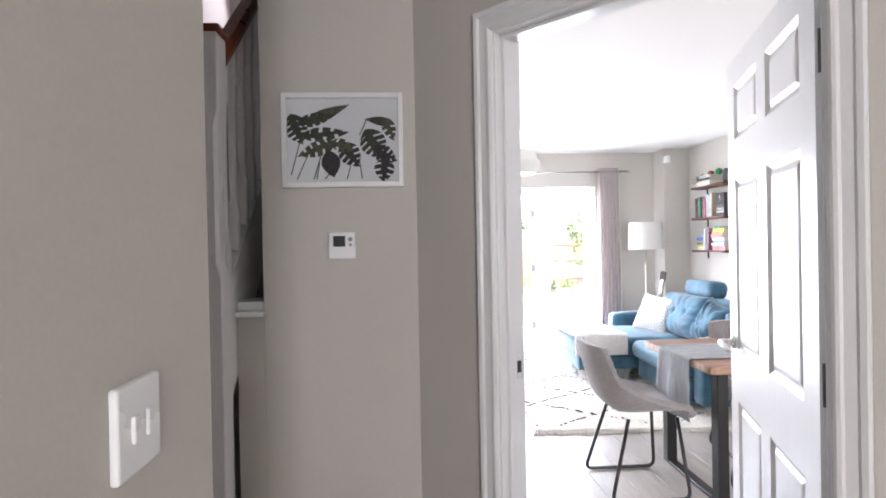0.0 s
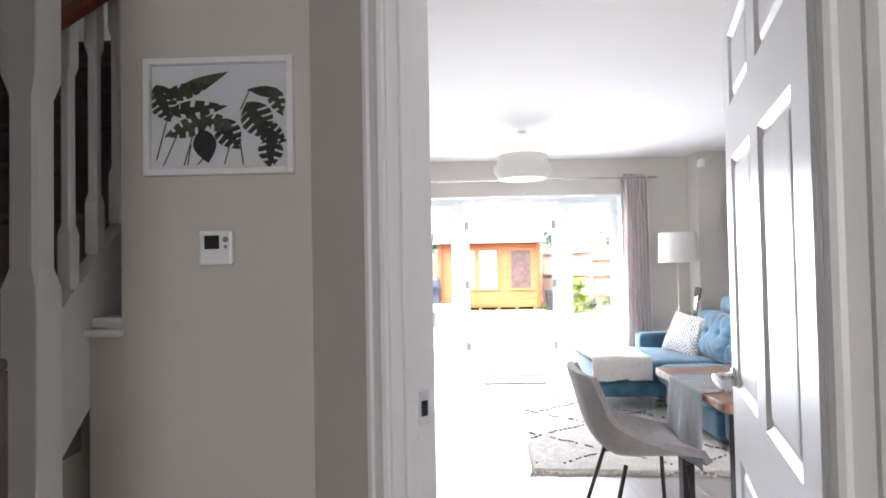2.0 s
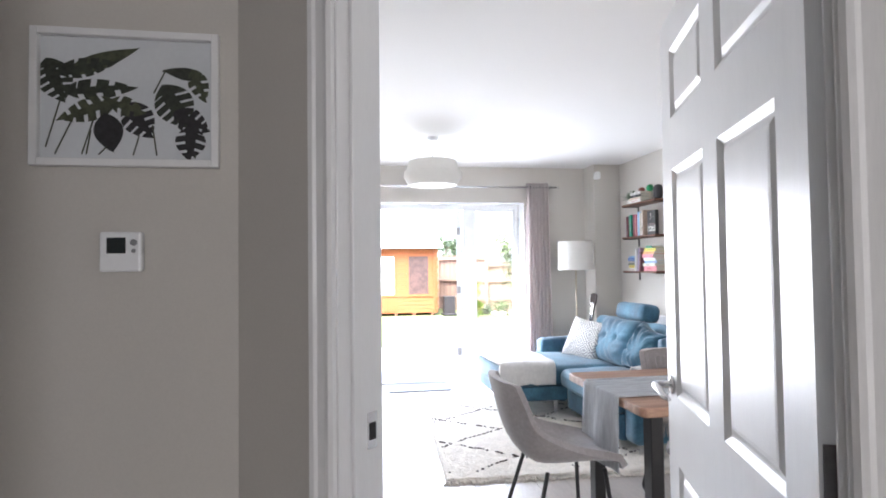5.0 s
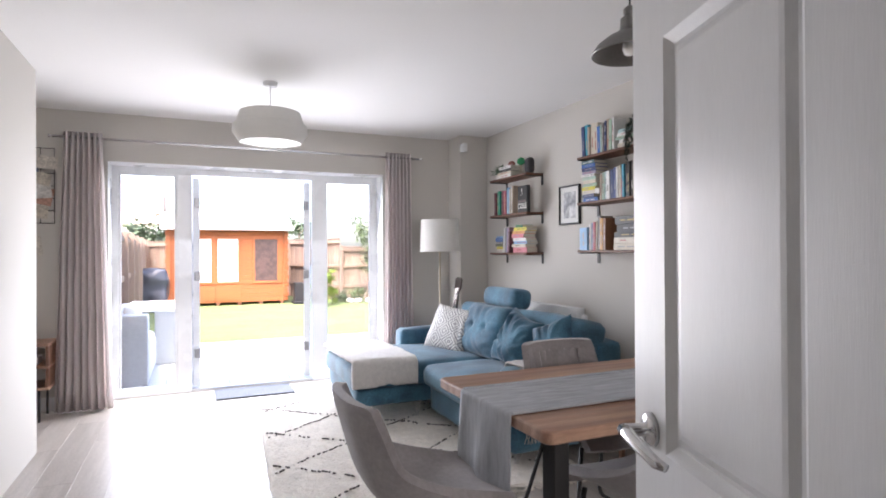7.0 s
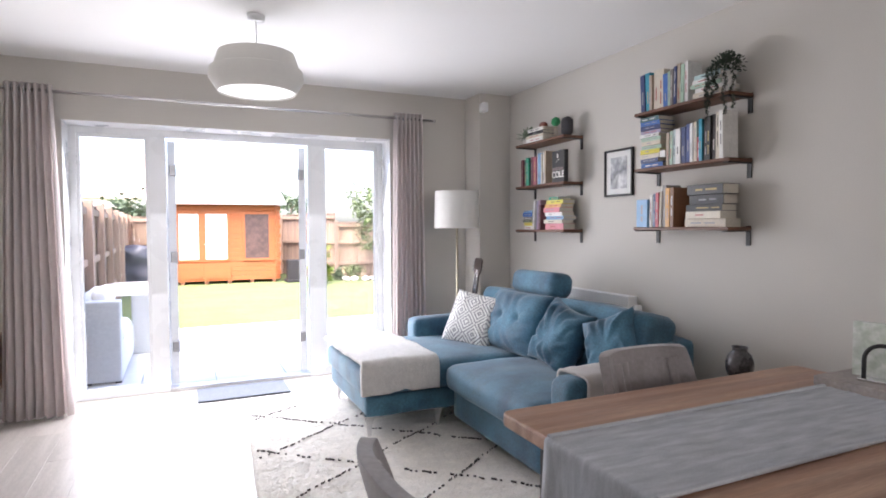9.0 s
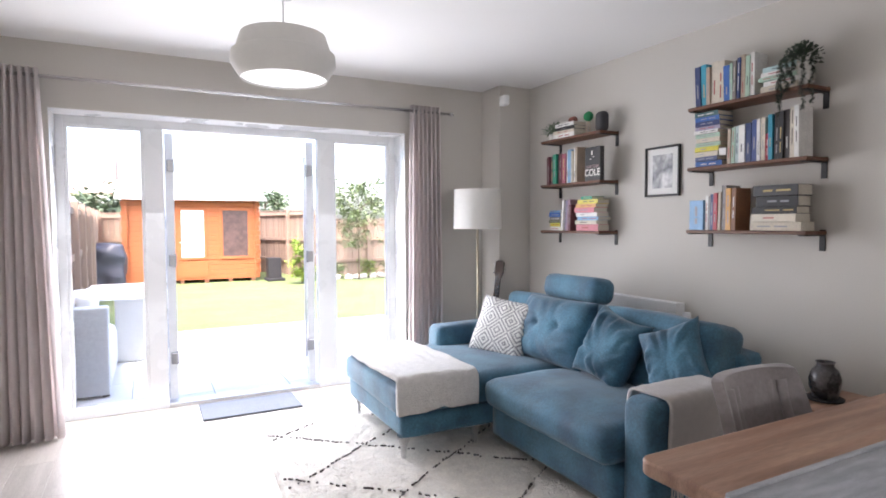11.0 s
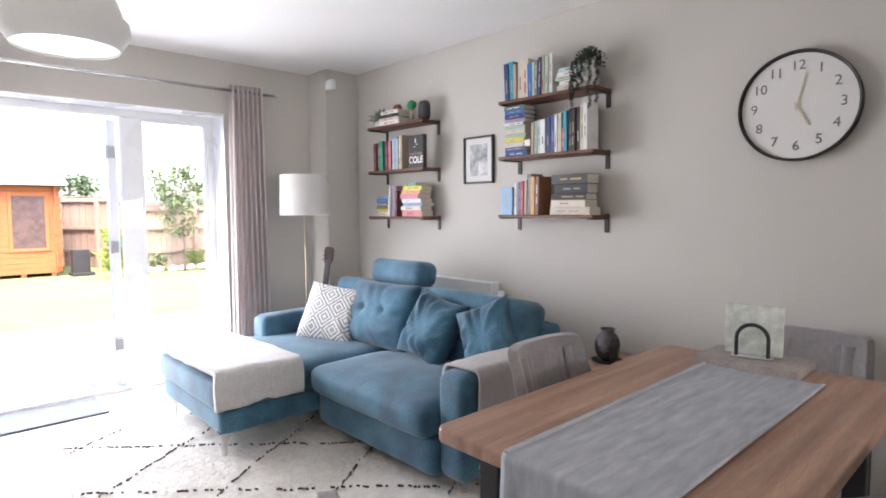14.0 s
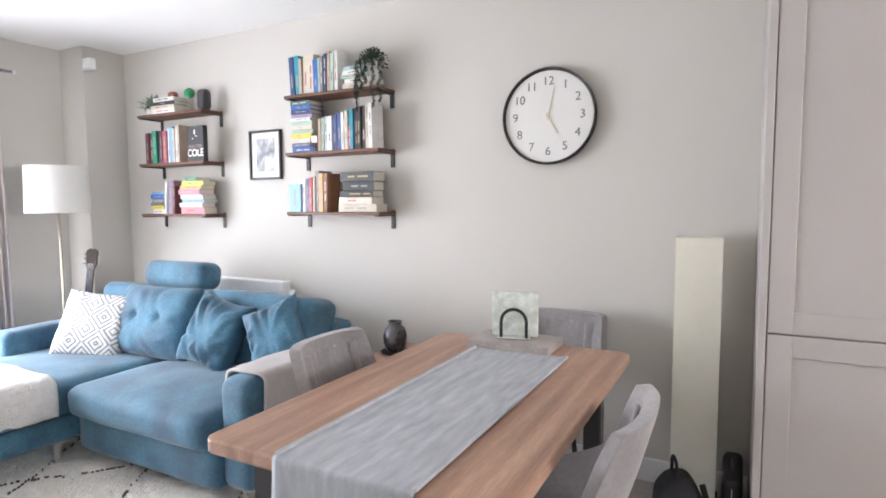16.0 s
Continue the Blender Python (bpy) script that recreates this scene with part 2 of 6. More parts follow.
def pillow(bm, w, h, thick, n=30, m=None, seed=0.0, wrinkle=0.006, pinch=0.07, tufts=()):
    """A square stuffed cushion with a seam round its rim; lies in x and z, thick along y."""
    t = BM()
    for side in (1, -1):
        grid = []
        for i in range(n + 1):
            row = []
            for j in range(n + 1):
                u, v = 2 * i / n - 1, 2 * j / n - 1
                x = u * w / 2 * (1 - pinch * (1 - v ** 2) * abs(u) ** 3)
                z = v * h / 2 * (1 - pinch * (1 - u ** 2) * abs(v) ** 3)
                th = thick / 2 * ((1 - u ** 4) * (1 - v ** 4)) ** 0.55
                e = noise.noise(Vector((u * 1.6 + seed, v * 1.6, side * 3 + seed)))
                r = math.hypot(u, v)
                a = math.atan2(v, u)
                fold = (math.sin(a * 7 + seed * 5 + 7 * e) + 0.6 * math.sin(a * 17 + seed * 3 + 9 * e)) * min(1.0, r * 1.2) * (1 - min(1, abs(r - 0.75) / 0.75))
                th += (wrinkle * fold + 0.012 * e) * (1 - max(abs(u), abs(v)) ** 6)
                for tu, tv in tufts:
                    q = math.hypot((u - tu) * w, (v - tv) * h) / 2
                    ray = 0.5 + 0.5 * math.cos(math.atan2(v - tv, u - tu) * 7 + seed)
                    th -= 0.034 * math.exp(-(q / 0.022) ** 2) + 0.014 * ray * math.exp(-(q / 0.065) ** 2)
                row.append(t.verts.new((x, side * th, z)))
            grid.append(row)
        for i in range(n):
            for j in range(n):
                t.faces.new((grid[i][j], grid[i + 1][j], grid[i + 1][j + 1], grid[i][j + 1]))
    bmesh.ops.remove_doubles(t, verts=t.verts[:], dist=0.0005)
    bmesh.ops.recalc_face_normals(t, faces=t.faces[:])
    if m is not None:
        t.transform(m)
    merge(bm, t)


def part(name, bm, material, parent=None, label="", smooth=False, m=None):
    me = bpy.data.meshes.new(name)
    if smooth:
        for f in bm.faces:
            f.smooth = True
    bm.to_mesh(me)
    bm.free()
    if material:
        me.materials.append(material)
    ob = new(name, me)
    if parent is not None:
        ob.parent = parent
    if m is not None:
        ob.matrix_basis = m
    if label:
        tagged(ob, label)
    return ob


def thing(name, m, label, category, group=""):
    ob = new(name)
    ob.empty_display_size = 0.1
    ob.matrix_basis = m
    return tagged(ob, label, category, group)


def struct(name, bm, material, label, category="", smooth=False):
    return tagged(part(name, bm, material, None, "", smooth), label, category or name.split("_")[0], "", "structure")


def smooth_by_angle(ob, deg=40):
    for p in ob.data.polygons:
        p.use_smooth = True
    ob.data.set_sharp_from_angle(angle=radians(deg))
    return ob


# ---- the house: floor, walls, ceiling ----
XW, YW, CZ = 4.50, 9.48, 2.50          # right wall, garden wall, ceiling height
XL = -0.30                              # left wall of the living room
WX0, WX1, WZ1 = 0.99, 3.445, 2.09        # patio door opening
WT = 0.28                               # outer wall thickness

bm = BM()
box(bm, -1.2, 4.8, -1.0, 9.76, -0.12, -0.008)
struct("floor_base", bm, OAK_FLOOR, "screed below the laminate floor", "floor")

bm = BM()
box(bm, XL - 0.2, WX0, YW, YW + WT, 0, CZ)
box(bm, WX1, XW + 0.28, YW, YW + WT, 0, CZ)
box(bm, WX0, WX1, YW, YW + WT, WZ1, CZ)
struct("wall_garden", bm, WALL, "warm off-white painted wall round the patio doors", "wall")
bm = BM()
box(bm, XW, XW + 0.28, 0.5, YW, 0, CZ)
struct("wall_right", bm, WALL, "plain warm off-white painted wall with bookshelves and clock", "wall")
bm = BM()
box(bm, XL - 0.2, XL, 8.35, YW, 0, CZ)
struct("wall_left", bm, WALL, "plain off-white painted wall", "wall")
bm = BM()
box(bm, 4.185, XW, 9.19, YW, 0, CZ, 0.004)
struct("wall_pipe_boxing", bm, WALL, "painted boxing in the corner", "wall")
bm = BM()
box(bm, 0.62, 0.72, 4.66, 8.35, 0, CZ)
box(bm, XL, 0.62, 8.25, 8.35, 0, CZ)
struct("wall_stair_enclosure", bm, WALL, "off-white painted wall enclosing the stairs", "wall")

# hall walls: the wall with the picture, then the splayed wall with the door
bm = BM()
box(bm, 0.615, 1.17, 4.56, 4.66, 0, CZ)
struct("wall_hall_picture", bm, WALL, "off-white painted hall wall", "wall")

P0 = Vector((1.16, 4.56, 0))
DW = Vector((0.683, -0.7306, 0)).normalized()      # along the splayed wall
DN = Vector((0.7306, 0.683, 0)).normalized()       # from the hall into the living room
SPLAY = Matrix.Translation(P0) @ Matrix(((DW.x, DN.x, 0, 0), (DW.y, DN.y, 0, 0), (0, 0, 1, 0), (0, 0, 0, 1)))
K0, K1, DOOR_H, WTH = 0.369, 1.237, 2.055, 0.12
bm = BM()
box(bm, -0.02, K0 - 0.03, 0, WTH, 0, CZ, m=SPLAY)
box(bm, K1 + 0.03, 1.60, 0, WTH, 0, CZ, m=SPLAY)
box(bm, K0 - 0.03, K1 + 0.03, 0, WTH, DOOR_H + 0.03, CZ, m=SPLAY)
struct("wall_splayed", bm, WALL, "off-white painted splayed wall with the doorway", "wall")
bm = BM()
box(bm, 2.24, 2.34, -0.8, 3.44, 0, CZ)
struct("wall_hall_right", bm, WALL, "off-white painted hall wall", "wall")
bm = BM()
box(bm, 0.76, 0.86, -0.8, 3.30, 0, CZ)
struct("wall_hall_left", bm, WALL, "off-white painted wall beside the stairs", "wall")
bm = BM()
box(bm, -0.65, 2.34, -0.95, -0.8, 0, CZ + 2.5)
struct("wall_hall_front", bm, WALL, "plain off-white wall closing the front of the hall", "wall")
bm = BM()
box(bm, 2.34, XW + 0.28, 0.5, 0.6, 0, CZ)
struct("wall_kitchen", bm, WALL, "off-white painted kitchen wall", "wall")
bm = BM()
box(bm, -0.65, -0.55, -0.8, 8.25, 0, CZ + 2.5)
box(bm, 0.66, 0.72, -0.8, 8.25, CZ + 0.2, CZ + 2.5)
box(bm, -0.55, 0.62, 8.15, 8.25, 0, CZ + 2.5)
box(bm, -0.65, 0.72, -0.95, 8.25, CZ + 2.5, CZ + 2.6)
struct("wall_stairs", bm, mat("stairwell_paint", (0.62, 0.58, 0.57), 0.8, var=0.03, scale=1), "painted stairwell wall", "wall")

bm = BM()
box(bm, 0.62, XW + 0.28, 4.62, 8.25, CZ, CZ + 0.2)
box(bm, XL - 0.2, XW + 0.28, 8.25, YW + WT, CZ, CZ + 0.2)
box(bm, 0.66, XW + 0.28, -0.95, 4.62, CZ, CZ + 0.2)
struct("ceiling", bm, CEIL, "white painted ceiling", "ceiling")

# upper storey as a plain block out of view, added to shade the patio
bm = BM()
box(bm, 0.73, XW + 0.28, -0.95, YW + WT, CZ + 0.21, CZ + 2.7)
box(bm, XL - 0.45, 0.73, 8.27, YW + WT, CZ + 0.21, CZ + 2.7)
struct("wall_upper_storey", bm, WALL, "unseen upper storey block that shades the patio", "wall")

# ---- inner door ----
bm = BM()
box(bm, K0 - 0.03, K0, -0.004, WTH + 0.004, 0, DOOR_H, 0.002, 1)
box(bm, K1, K1 + 0.03, -0.004, WTH + 0.004, 0, DOOR_H, 0.002, 1)
box(bm, K0 - 0.03, K1 + 0.03, -0.004, WTH + 0.004, DOOR_H, DOOR_H + 0.03, 0.002, 1)
box(bm, K0, K0 + 0.012, 0.03, 0.07, 0, DOOR_H, 0.002, 1)
box(bm, K1 - 0.012, K1, 0.03, 0.07, 0, DOOR_H, 0.002, 1)
box(bm, K0, K1, 0.03, 0.07, DOOR_H - 0.012, DOOR_H, 0.002, 1)
bm.transform(SPLAY)
door_lining = struct("door_1_lining", bm, GLOSS, "white gloss door lining with stops", "door frame")


def architrave(side):
    """Moulded white trim round the doorway; side -1 faces the hall, 1 the room."""
    prof = ((0.0, 0.0), (0.0, 0.010), (0.008, 0.016), (0.016, 0.016), (0.022, 0.012), (0.044, 0.014), (0.050, 0.020), (0.062, 0.022), (0.068, 0.016), (0.068, 0.0))
    b = BM()
    base = -0.004 if side < 0 else WTH + 0.004
    rings = []
    for k, z, dk, dz in ((K0 - 0.006, 0, -1, 0), (K0 - 0.006, DOOR_H + 0.006, -1, 1), (K1 + 0.006, DOOR_H + 0.006, 1, 1), (K1 + 0.006, 0, 1, 0)):
        rings.append([(k + dk * a, base + side * d, z + dz * a) for a, d in prof])
    ring_loft(b, rings)
    b.transform(SPLAY)
    return struct("trim_architrave", b, GLOSS, "moulded white door architrave", "trim")


architrave(-1), architrave(1)

LEAF_W, LEAF_H, LEAF_T = 0.893, 2.03, 0.036
hinge_at = SPLAY @ Vector((K1 - 0.006, WTH + 0.006, 0))
LEAF_YAW = 71.6
# leaf frame: x runs from the hinge to the latch, y negative towards the hall side face
door = thing("door_1", pose(hinge_at.x, hinge_at.y, 0.008, 0, 0, LEAF_YAW), "white six-panel internal door standing open", "door")
tagged(door, kind="structure")


def door_leaf():
    b = BM()
    stile, mid = 0.105, 0.10
    cx = [(stile, (LEAF_W - mid) / 2), ((LEAF_W + mid) / 2, LEAF_W - stile)]
    rows = [(0.20, 0.80), (0.985, 1.605), (1.745, 1.935)]
    holes = [(a, c, z0, z1) for a, c in cx for z0, z1 in rows]
    xs = sorted({0, LEAF_W, *[q for a, c in cx for q in (a, c)]})
    zs = sorted({0, LEAF_H, *[q for r in rows for q in r]})
    for face in (0.0, LEAF_T):
        s = 1 if face == 0.0 else -1
        for x0, x1 in zip(xs, xs[1:]):
            for z0, z1 in zip(zs, zs[1:]):
                if any(abs(x0 - h[0]) < 1e-6 and abs(z0 - h[2]) < 1e-6 for h in holes):
                    loops = []
                    for inset, dep in ((0, 0), (0.006, 0.004), (0.016, 0.010), (0.022, 0.010), (0.034, 0.004), (0.042, 0.003)):
                        y = face + s * dep
                        loops.append([(x0 + inset, y, z0 + inset), (x1 - inset, y, z0 + inset), (x1 - inset, y, z1 - inset), (x0 + inset, y, z1 - inset)])
                    vr = [[b.verts.new(p) for p in l] for l in loops]
                    for p, q in zip(vr, vr[1:]):
                        for k in range(4):
                            b.faces.new((p[k], p[(k + 1) % 4], q[(k + 1) % 4], q[k]))
                    b.faces.new(vr[-1])
                else:
                    b.faces.new([b.verts.new(p) for p in ((x0, face, z0), (x1, face, z0), (x1, face, z1), (x0, face, z1))])
    for q in (((0, 0, 0), (0, LEAF_T, 0), (0, LEAF_T, LEAF_H), (0, 0, LEAF_H)), ((LEAF_W, 0, 0), (LEAF_W, LEAF_T, 0), (LEAF_W, LEAF_T, LEAF_H), (LEAF_W, 0, LEAF_H)),
              ((0, 0, LEAF_H), (LEAF_W, 0, LEAF_H), (LEAF_W, LEAF_T, LEAF_H), (0, LEAF_T, LEAF_H)), ((0, 0, 0), (LEAF_W, 0, 0), (LEAF_W, LEAF_T, 0), (0, LEAF_T, 0))):
        b.faces.new([b.verts.new(p) for p in q])
    bmesh.ops.remove_doubles(b, verts=b.verts[:], dist=1e-5)
    bmesh.ops.recalc_face_normals(b, faces=b.faces[:])
    return b


part("leaf", door_leaf(), GLOSS, door)
for sgn, y in ((1, LEAF_T), (-1, 0.0)):
    b = BM()
    b2 = BM()
    lathe(b2, [(0.026, 0), (0.026, 0.006), (0.020, 0.010), (0.010, 0.011), (0.010, 0.045), (0.008, 0.05)], 24)
    b2.transform(Matrix.Translation((LEAF_W - 0.06, y, 1.01)) @ Matrix.Rotation(radians(-90 * sgn), 4, "X"))
    merge(b, b2)
    yy = y + sgn * 0.045
    tube(b, [(LEAF_W - 0.058, yy, 1.01), (LEAF_W - 0.09, yy + sgn * 0.006, 1.012), (LEAF_W - 0.13, yy + sgn * 0.004, 1.006), (LEAF_W - 0.165, yy, 0.998), (LEAF_W - 0.18, yy - sgn * 0.008, 0.995)],
         [0.010, 0.011, 0.0095, 0.0085, 0.006], 12)
    part("door_handle", b, CHROME, door, "chrome lever handle", True)
for z in (0.22, 1.0, 1.76):
    b = BM()
    box(b, -0.003, 0.0, -0.001, 0.030, z, z + 0.1)
    tube(b, [(-0.004, -0.004, z), (-0.004, -0.004, z + 0.1)], 0.006, 10)
    box(b, -0.034, -0.004, -0.006, -0.003, z, z + 0.1)
    part("hinge", b, mat("dark_steel_hinge", (0.16, 0.15, 0.15), 0.35, metal=0.9, bump=0.03), door, "dark steel hinge")
b = BM()
box(b, K0 + 0.001, K0 + 0.003, 0.078, 0.108, 0.955, 1.035, 0.001, 1, SPLAY)
strike = part("strike_plate", b, CHROME, None)
tagged(strike, "small chrome strike plate let into the door lining", "door latch")
b = BM()
box(b, K0 + 0.003, K0 + 0.0045, 0.084, 0.102, 0.975, 1.012, 0, 1, SPLAY)
hole = part("latch_hole", b, BLACK, strike)

# ---- patio doors ----
FY = 9.70        # inner face of the frame
bm = BM()
window = thing("window_1", pose(0, 0, 0), "white upvc patio doors with side lights, both leaves open outwards", "patio doors")
tagged(window, kind="structure")
FD = 0.07
b = BM()
box(b, WX0, WX0 + 0.055, FY, FY + FD, 0, WZ1, 0.004)
box(b, WX1 - 0.055, WX1, FY, FY + FD, 0, WZ1, 0.004)
box(b, WX0 + 0.055, WX1 - 0.055, FY, FY + FD, WZ1 - 0.06, WZ1, 0.004)
box(b, WX0 + 0.055, 1.54, FY, FY + FD, 0, 0.06, 0.004)
box(b, 2.88, WX1 - 0.055, FY, FY + FD, 0, 0.06, 0.004)
part("window_frame", b, UPVC, window)
for x0, x1 in ((1.52, 1.646), (2.765, 2.90)):
    b = BM()
    box(b, x0, x1, FY - 0.004, FY + FD + 0.004, 0.0, WZ1 - 0.06, 0.006)
    part("mullion", b, UPVC, window)
b = BM()
box(b, 1.646, 2.765, FY - 0.01, FY + 0.10, 0.0, 0.028, 0.004)
part("threshold", b, mat("aluminium_threshold", (0.6, 0.6, 0.6), 0.35, metal=0.8, bump=0.05), window, "aluminium door threshold")
for x0, x1 in ((WX0 + 0.055, 1.52), (2.90, WX1 - 0.055)):
    b = BM()
    for q in ((x0, x0 + 0.02, 0.06, WZ1 - 0.06), (x1 - 0.02, x1, 0.06, WZ1 - 0.06), (x0 + 0.02, x1 - 0.02, 0.06, 0.08), (x0 + 0.02, x1 - 0.02, WZ1 - 0.08, WZ1 - 0.06)):
        box(b, q[0], q[1], FY + 0.012, FY + FD - 0.004, q[2], q[3], 0.003, 1)
    part("glazing_bead", b, UPVC, window)
    b = BM()
    box(b, x0 + 0.02, x1 - 0.02, FY + 0.03, FY + 0.034, 0.08, WZ1 - 0.08)
    pane = part("pane", b, PANE, window)
    pane.visible_shadow = False


def patio_leaf(hx, side):
    """One glazed leaf, hinged at hx and swung out past square."""
    w, h, t = 0.565, 1.98, 0.06
    lf = thing("patio_door_leaf", pose(hx, FY + 0.09, 0.035, 0, 0, 95.0 if side > 0 else 79.0), "white upvc glazed patio door leaf swung fully outwards", "patio door", "patio door leaves")
    b = BM()
    box(b, 0, 0.085, -t / 2, t / 2, 0, h, 0.005)
    box(b, w - 0.085, w, -t / 2, t / 2, 0, h, 0.005)
    box(b, 0.085, w - 0.085, -t / 2, t / 2, 0, 0.10, 0.005)
    box(b, 0.085, w - 0.085, -t / 2, t / 2, h - 0.085, h, 0.005)
    part("leaf_frame", b, UPVC, lf)
    b = BM()
    box(b, 0.085, w - 0.085, -0.003, 0.003, 0.10, h - 0.085)
    p = part("pane", b, PANE, lf)
    p.visible_shadow = False
    for z in (0.27, 1.0, 1.70):
        b = BM()
        box(b, -0.032, 0.0, -side * 0.004 - 0.022, -side * 0.004 + 0.022, z, z + 0.085, 0.004, 1)
        tube(b, [(-0.014, -side * 0.026, z - 0.006), (-0.014, -side * 0.026, z + 0.09)], 0.009, 10)
        part("hinge", b, mat("grey_hinge_steel", (0.35, 0.35, 0.36), 0.3, metal=0.8, bump=0.02), lf, "grey steel flag hinge")
    b = BM()
    y = side * -t / 2 * -1
    s = 1 if y > 0 else -1
    box(b, w - 0.062, w - 0.032, min(y, y + s * 0.01), max(y, y + s * 0.01), 0.90, 1.12, 0.004, 1)
    tube(b, [(w - 0.047, y + s * 0.01, 1.03), (w - 0.047, y + s * 0.045, 1.03), (w - 0.10, y + s * 0.05, 1.03), (w - 0.165, y + s * 0.05, 1.03)], 0.009, 10)
    part("door_handle", b, CHROME, lf, "chrome lever handle", True)
    return lf


patio_leaf(1.685, 1), patio_leaf(2.725, -1)

for x0, x1, z0, z1 in ((WX0, WX0 + 0.006, 0.0, WZ1 - 0.006), (WX1 - 0.006, WX1, 0.0, WZ1 - 0.006), (WX0, WX1, WZ1 - 0.006, WZ1)):
    b = BM()
    box(b, x0, x1, YW - 0.003, FY - 0.002, z0, z1, 0.002, 1)
    struct("trim_reveal", b, UPVC, "white lining board of the patio door reveal", "trim")

# ---- curtains ----


def curtain(x0, x1, flare, seed, label):
    th = thing("curtain", pose(0, 0, 0), label, "curtain", "patio door curtains")
    b = BM()
    n, rows = 150, 14
    rings = []
    for r in range(rows + 1):
        v = r / rows
        z = 2.295 - v * (2.295 - 0.015)
        spread = 1 + flare * v
        line = []
        for k in range(n + 1):
            u = k / n
            x = (x0 + x1) / 2 + (u - 0.5) * (x1 - x0) * spread
            ph = u * 2 * math.pi * 7.0 + 0.7 * noise.noise(Vector((u * 4 + seed, v * 0.8, 0))) * (0.3 + v)
            amp = 0.026 + 0.020 * v * (0.6 + 0.6 * noise.noise(Vector((u * 5, v, seed))))
            line.append((x + 0.008 * math.cos(ph * 2) * v + 0.012 * v * noise.noise(Vector((u * 9, v * 2, seed))), 9.335 + amp * math.sin(ph), z))
        rings.append(line)
    ring_loft(b, rings, cap=False, closed=False)
    ob = part("cloth", b, CURTAIN, th, "", True)
    sol = ob.modifiers.new("thick", "SOLIDIFY")
    sol.thickness = 0.004
    for k in range(8):
        b2 = BM()
        x = x0 + (k + 0.5) * (x1 - x0) / 8
        tube(b2, [(x, 9.335 + 0.024 * math.cos(a), 2.25 + 0.024 * math.sin(a)) for a in [2 * math.pi * q / 14 for q in range(15)]], 0.004, 6)
        part("eyelet", b2, CHROME, th, "chrome eyelet", True)
    return th


curtain(0.695, 0.965, 0.48, 1.3, "taupe woven eyelet curtain drawn open, puddling at the floor")
curtain(3.43, 3.69, 0.14, 5.1, "taupe woven eyelet curtain drawn open behind the sofa")
rod = thing("curtain_pole", pose(0, 0, 0), "slim brushed steel curtain pole over the patio doors", "curtain pole")
b = BM()
tube(b, [(0.62, 9.335, 2.25), (3.79, 9.335, 2.25)], 0.011, 14)
part("pole", b, CHROME, rod, "", True)
for x in (0.60, 3.81):
    b = BM()
    lathe(b, [(0.006, -0.012), (0.014, -0.008), (0.016, 0), (0.014, 0.008), (0.006, 0.012)], 14)
    b.transform(pose(x, 9.335, 2.25, 0, 90, 0))
    part("finial", b, CHROME, rod, "", True)
for x in (0.66, 2.20, 3.75):
    b = BM()
    tube(b, [(x, YW, 2.25), (x, 9.335, 2.25)], 0.007, 8)
    part("bracket", b, CHROME, rod)

# ---- sofa with chaise ----
sofa = thing("corner_sofa", pose(0, 0, 0), "teal velvet chaise sofa on chrome legs", "sofa")
SY0, SY1 = 6.76, 8.94          # near and far ends
NF, CF, SB = 3.30, 2.73, 4.29  # seat front, chaise front, back
CY = 7.96                      # near edge of the chaise


def sofa_part(name, size, c, r, crown=0.0, seed=0.0, wob=0.005, label="", cuts=10, m=None):
    b = BM()
    soft_box(b, size, c, r, crown, wob, cuts, m, seed)
    return part(name, b, TEAL, sofa, label, True)


sofa_part("chaise_base", (SB - CF - 0.06, 8.93 - CY, 0.14), ((CF + SB) / 2, (CY + 8.93) / 2, 0.215), 0.03, 0, 1.0, 0.003)
sofa_part("seat_base", (SB - NF, CY - SY0 - 0.16, 0.20), ((NF + SB) / 2 + 0.03, (SY0 + 0.16 + CY) / 2, 0.185), 0.03, 0, 2.0, 0.003)
sofa_part("chaise_cushion", (3.98 - CF, 8.93 - CY, 0.17), ((CF + 3.98) / 2, (CY + 8.93) / 2, 0.355), 0.05, 0.035, 3.0, 0.008, cuts=14)
sofa_part("seat_cushion", (3.98 - NF + 0.04, CY - SY0 - 0.17, 0.165), ((NF + 3.98) / 2 - 0.02, (SY0 + 0.17 + CY) / 2, 0.352), 0.065, 0.035, 4.0, 0.009, cuts=14)
sofa_part("armrest", (4.0 - 3.38, 0.20, 0.50), ((4.0 + 3.38) / 2, SY1 - 0.095, 0.345), 0.05, 0.01, 5.0, 0.004)
sofa_part("armrest", (4.0 - 3.36, 0.18, 0.50), ((4.0 + 3.36) / 2, SY0 + 0.09, 0.345), 0.05, 0.01, 6.0, 0.004)
sofa_part("back_frame", (0.20, SY1 - 6.90, 0.60), (4.21, (6.90 + SY1) / 2, 0.40), 0.05, 0.0, 7.0, 0.004)
for y0, y1, zc, sd in ((7.88, 8.78, 0.60, 8.0), (6.94, 7.87, 0.615, 9.0)):
    b = BM()
    soft_box(b, (0.24, y1 - y0, 0.42), (0, 0, 0), 0.055, 0.02, 0.010, 14, pose(4.07, (y0 + y1) / 2, zc, 0, 12, 0), sd)
    part("back_cushion", b, TEAL, sofa, "", True)
b = BM()
soft_box(b, (0.19, 0.55, 0.17), (0, 0, 0), 0.062, 0.0, 0.005, 10, pose(4.09, 8.08, 0.905, 0, 8, 0), 11.0)
part("headrest", b, TEAL, sofa, "rolled teal velvet headrest", True)
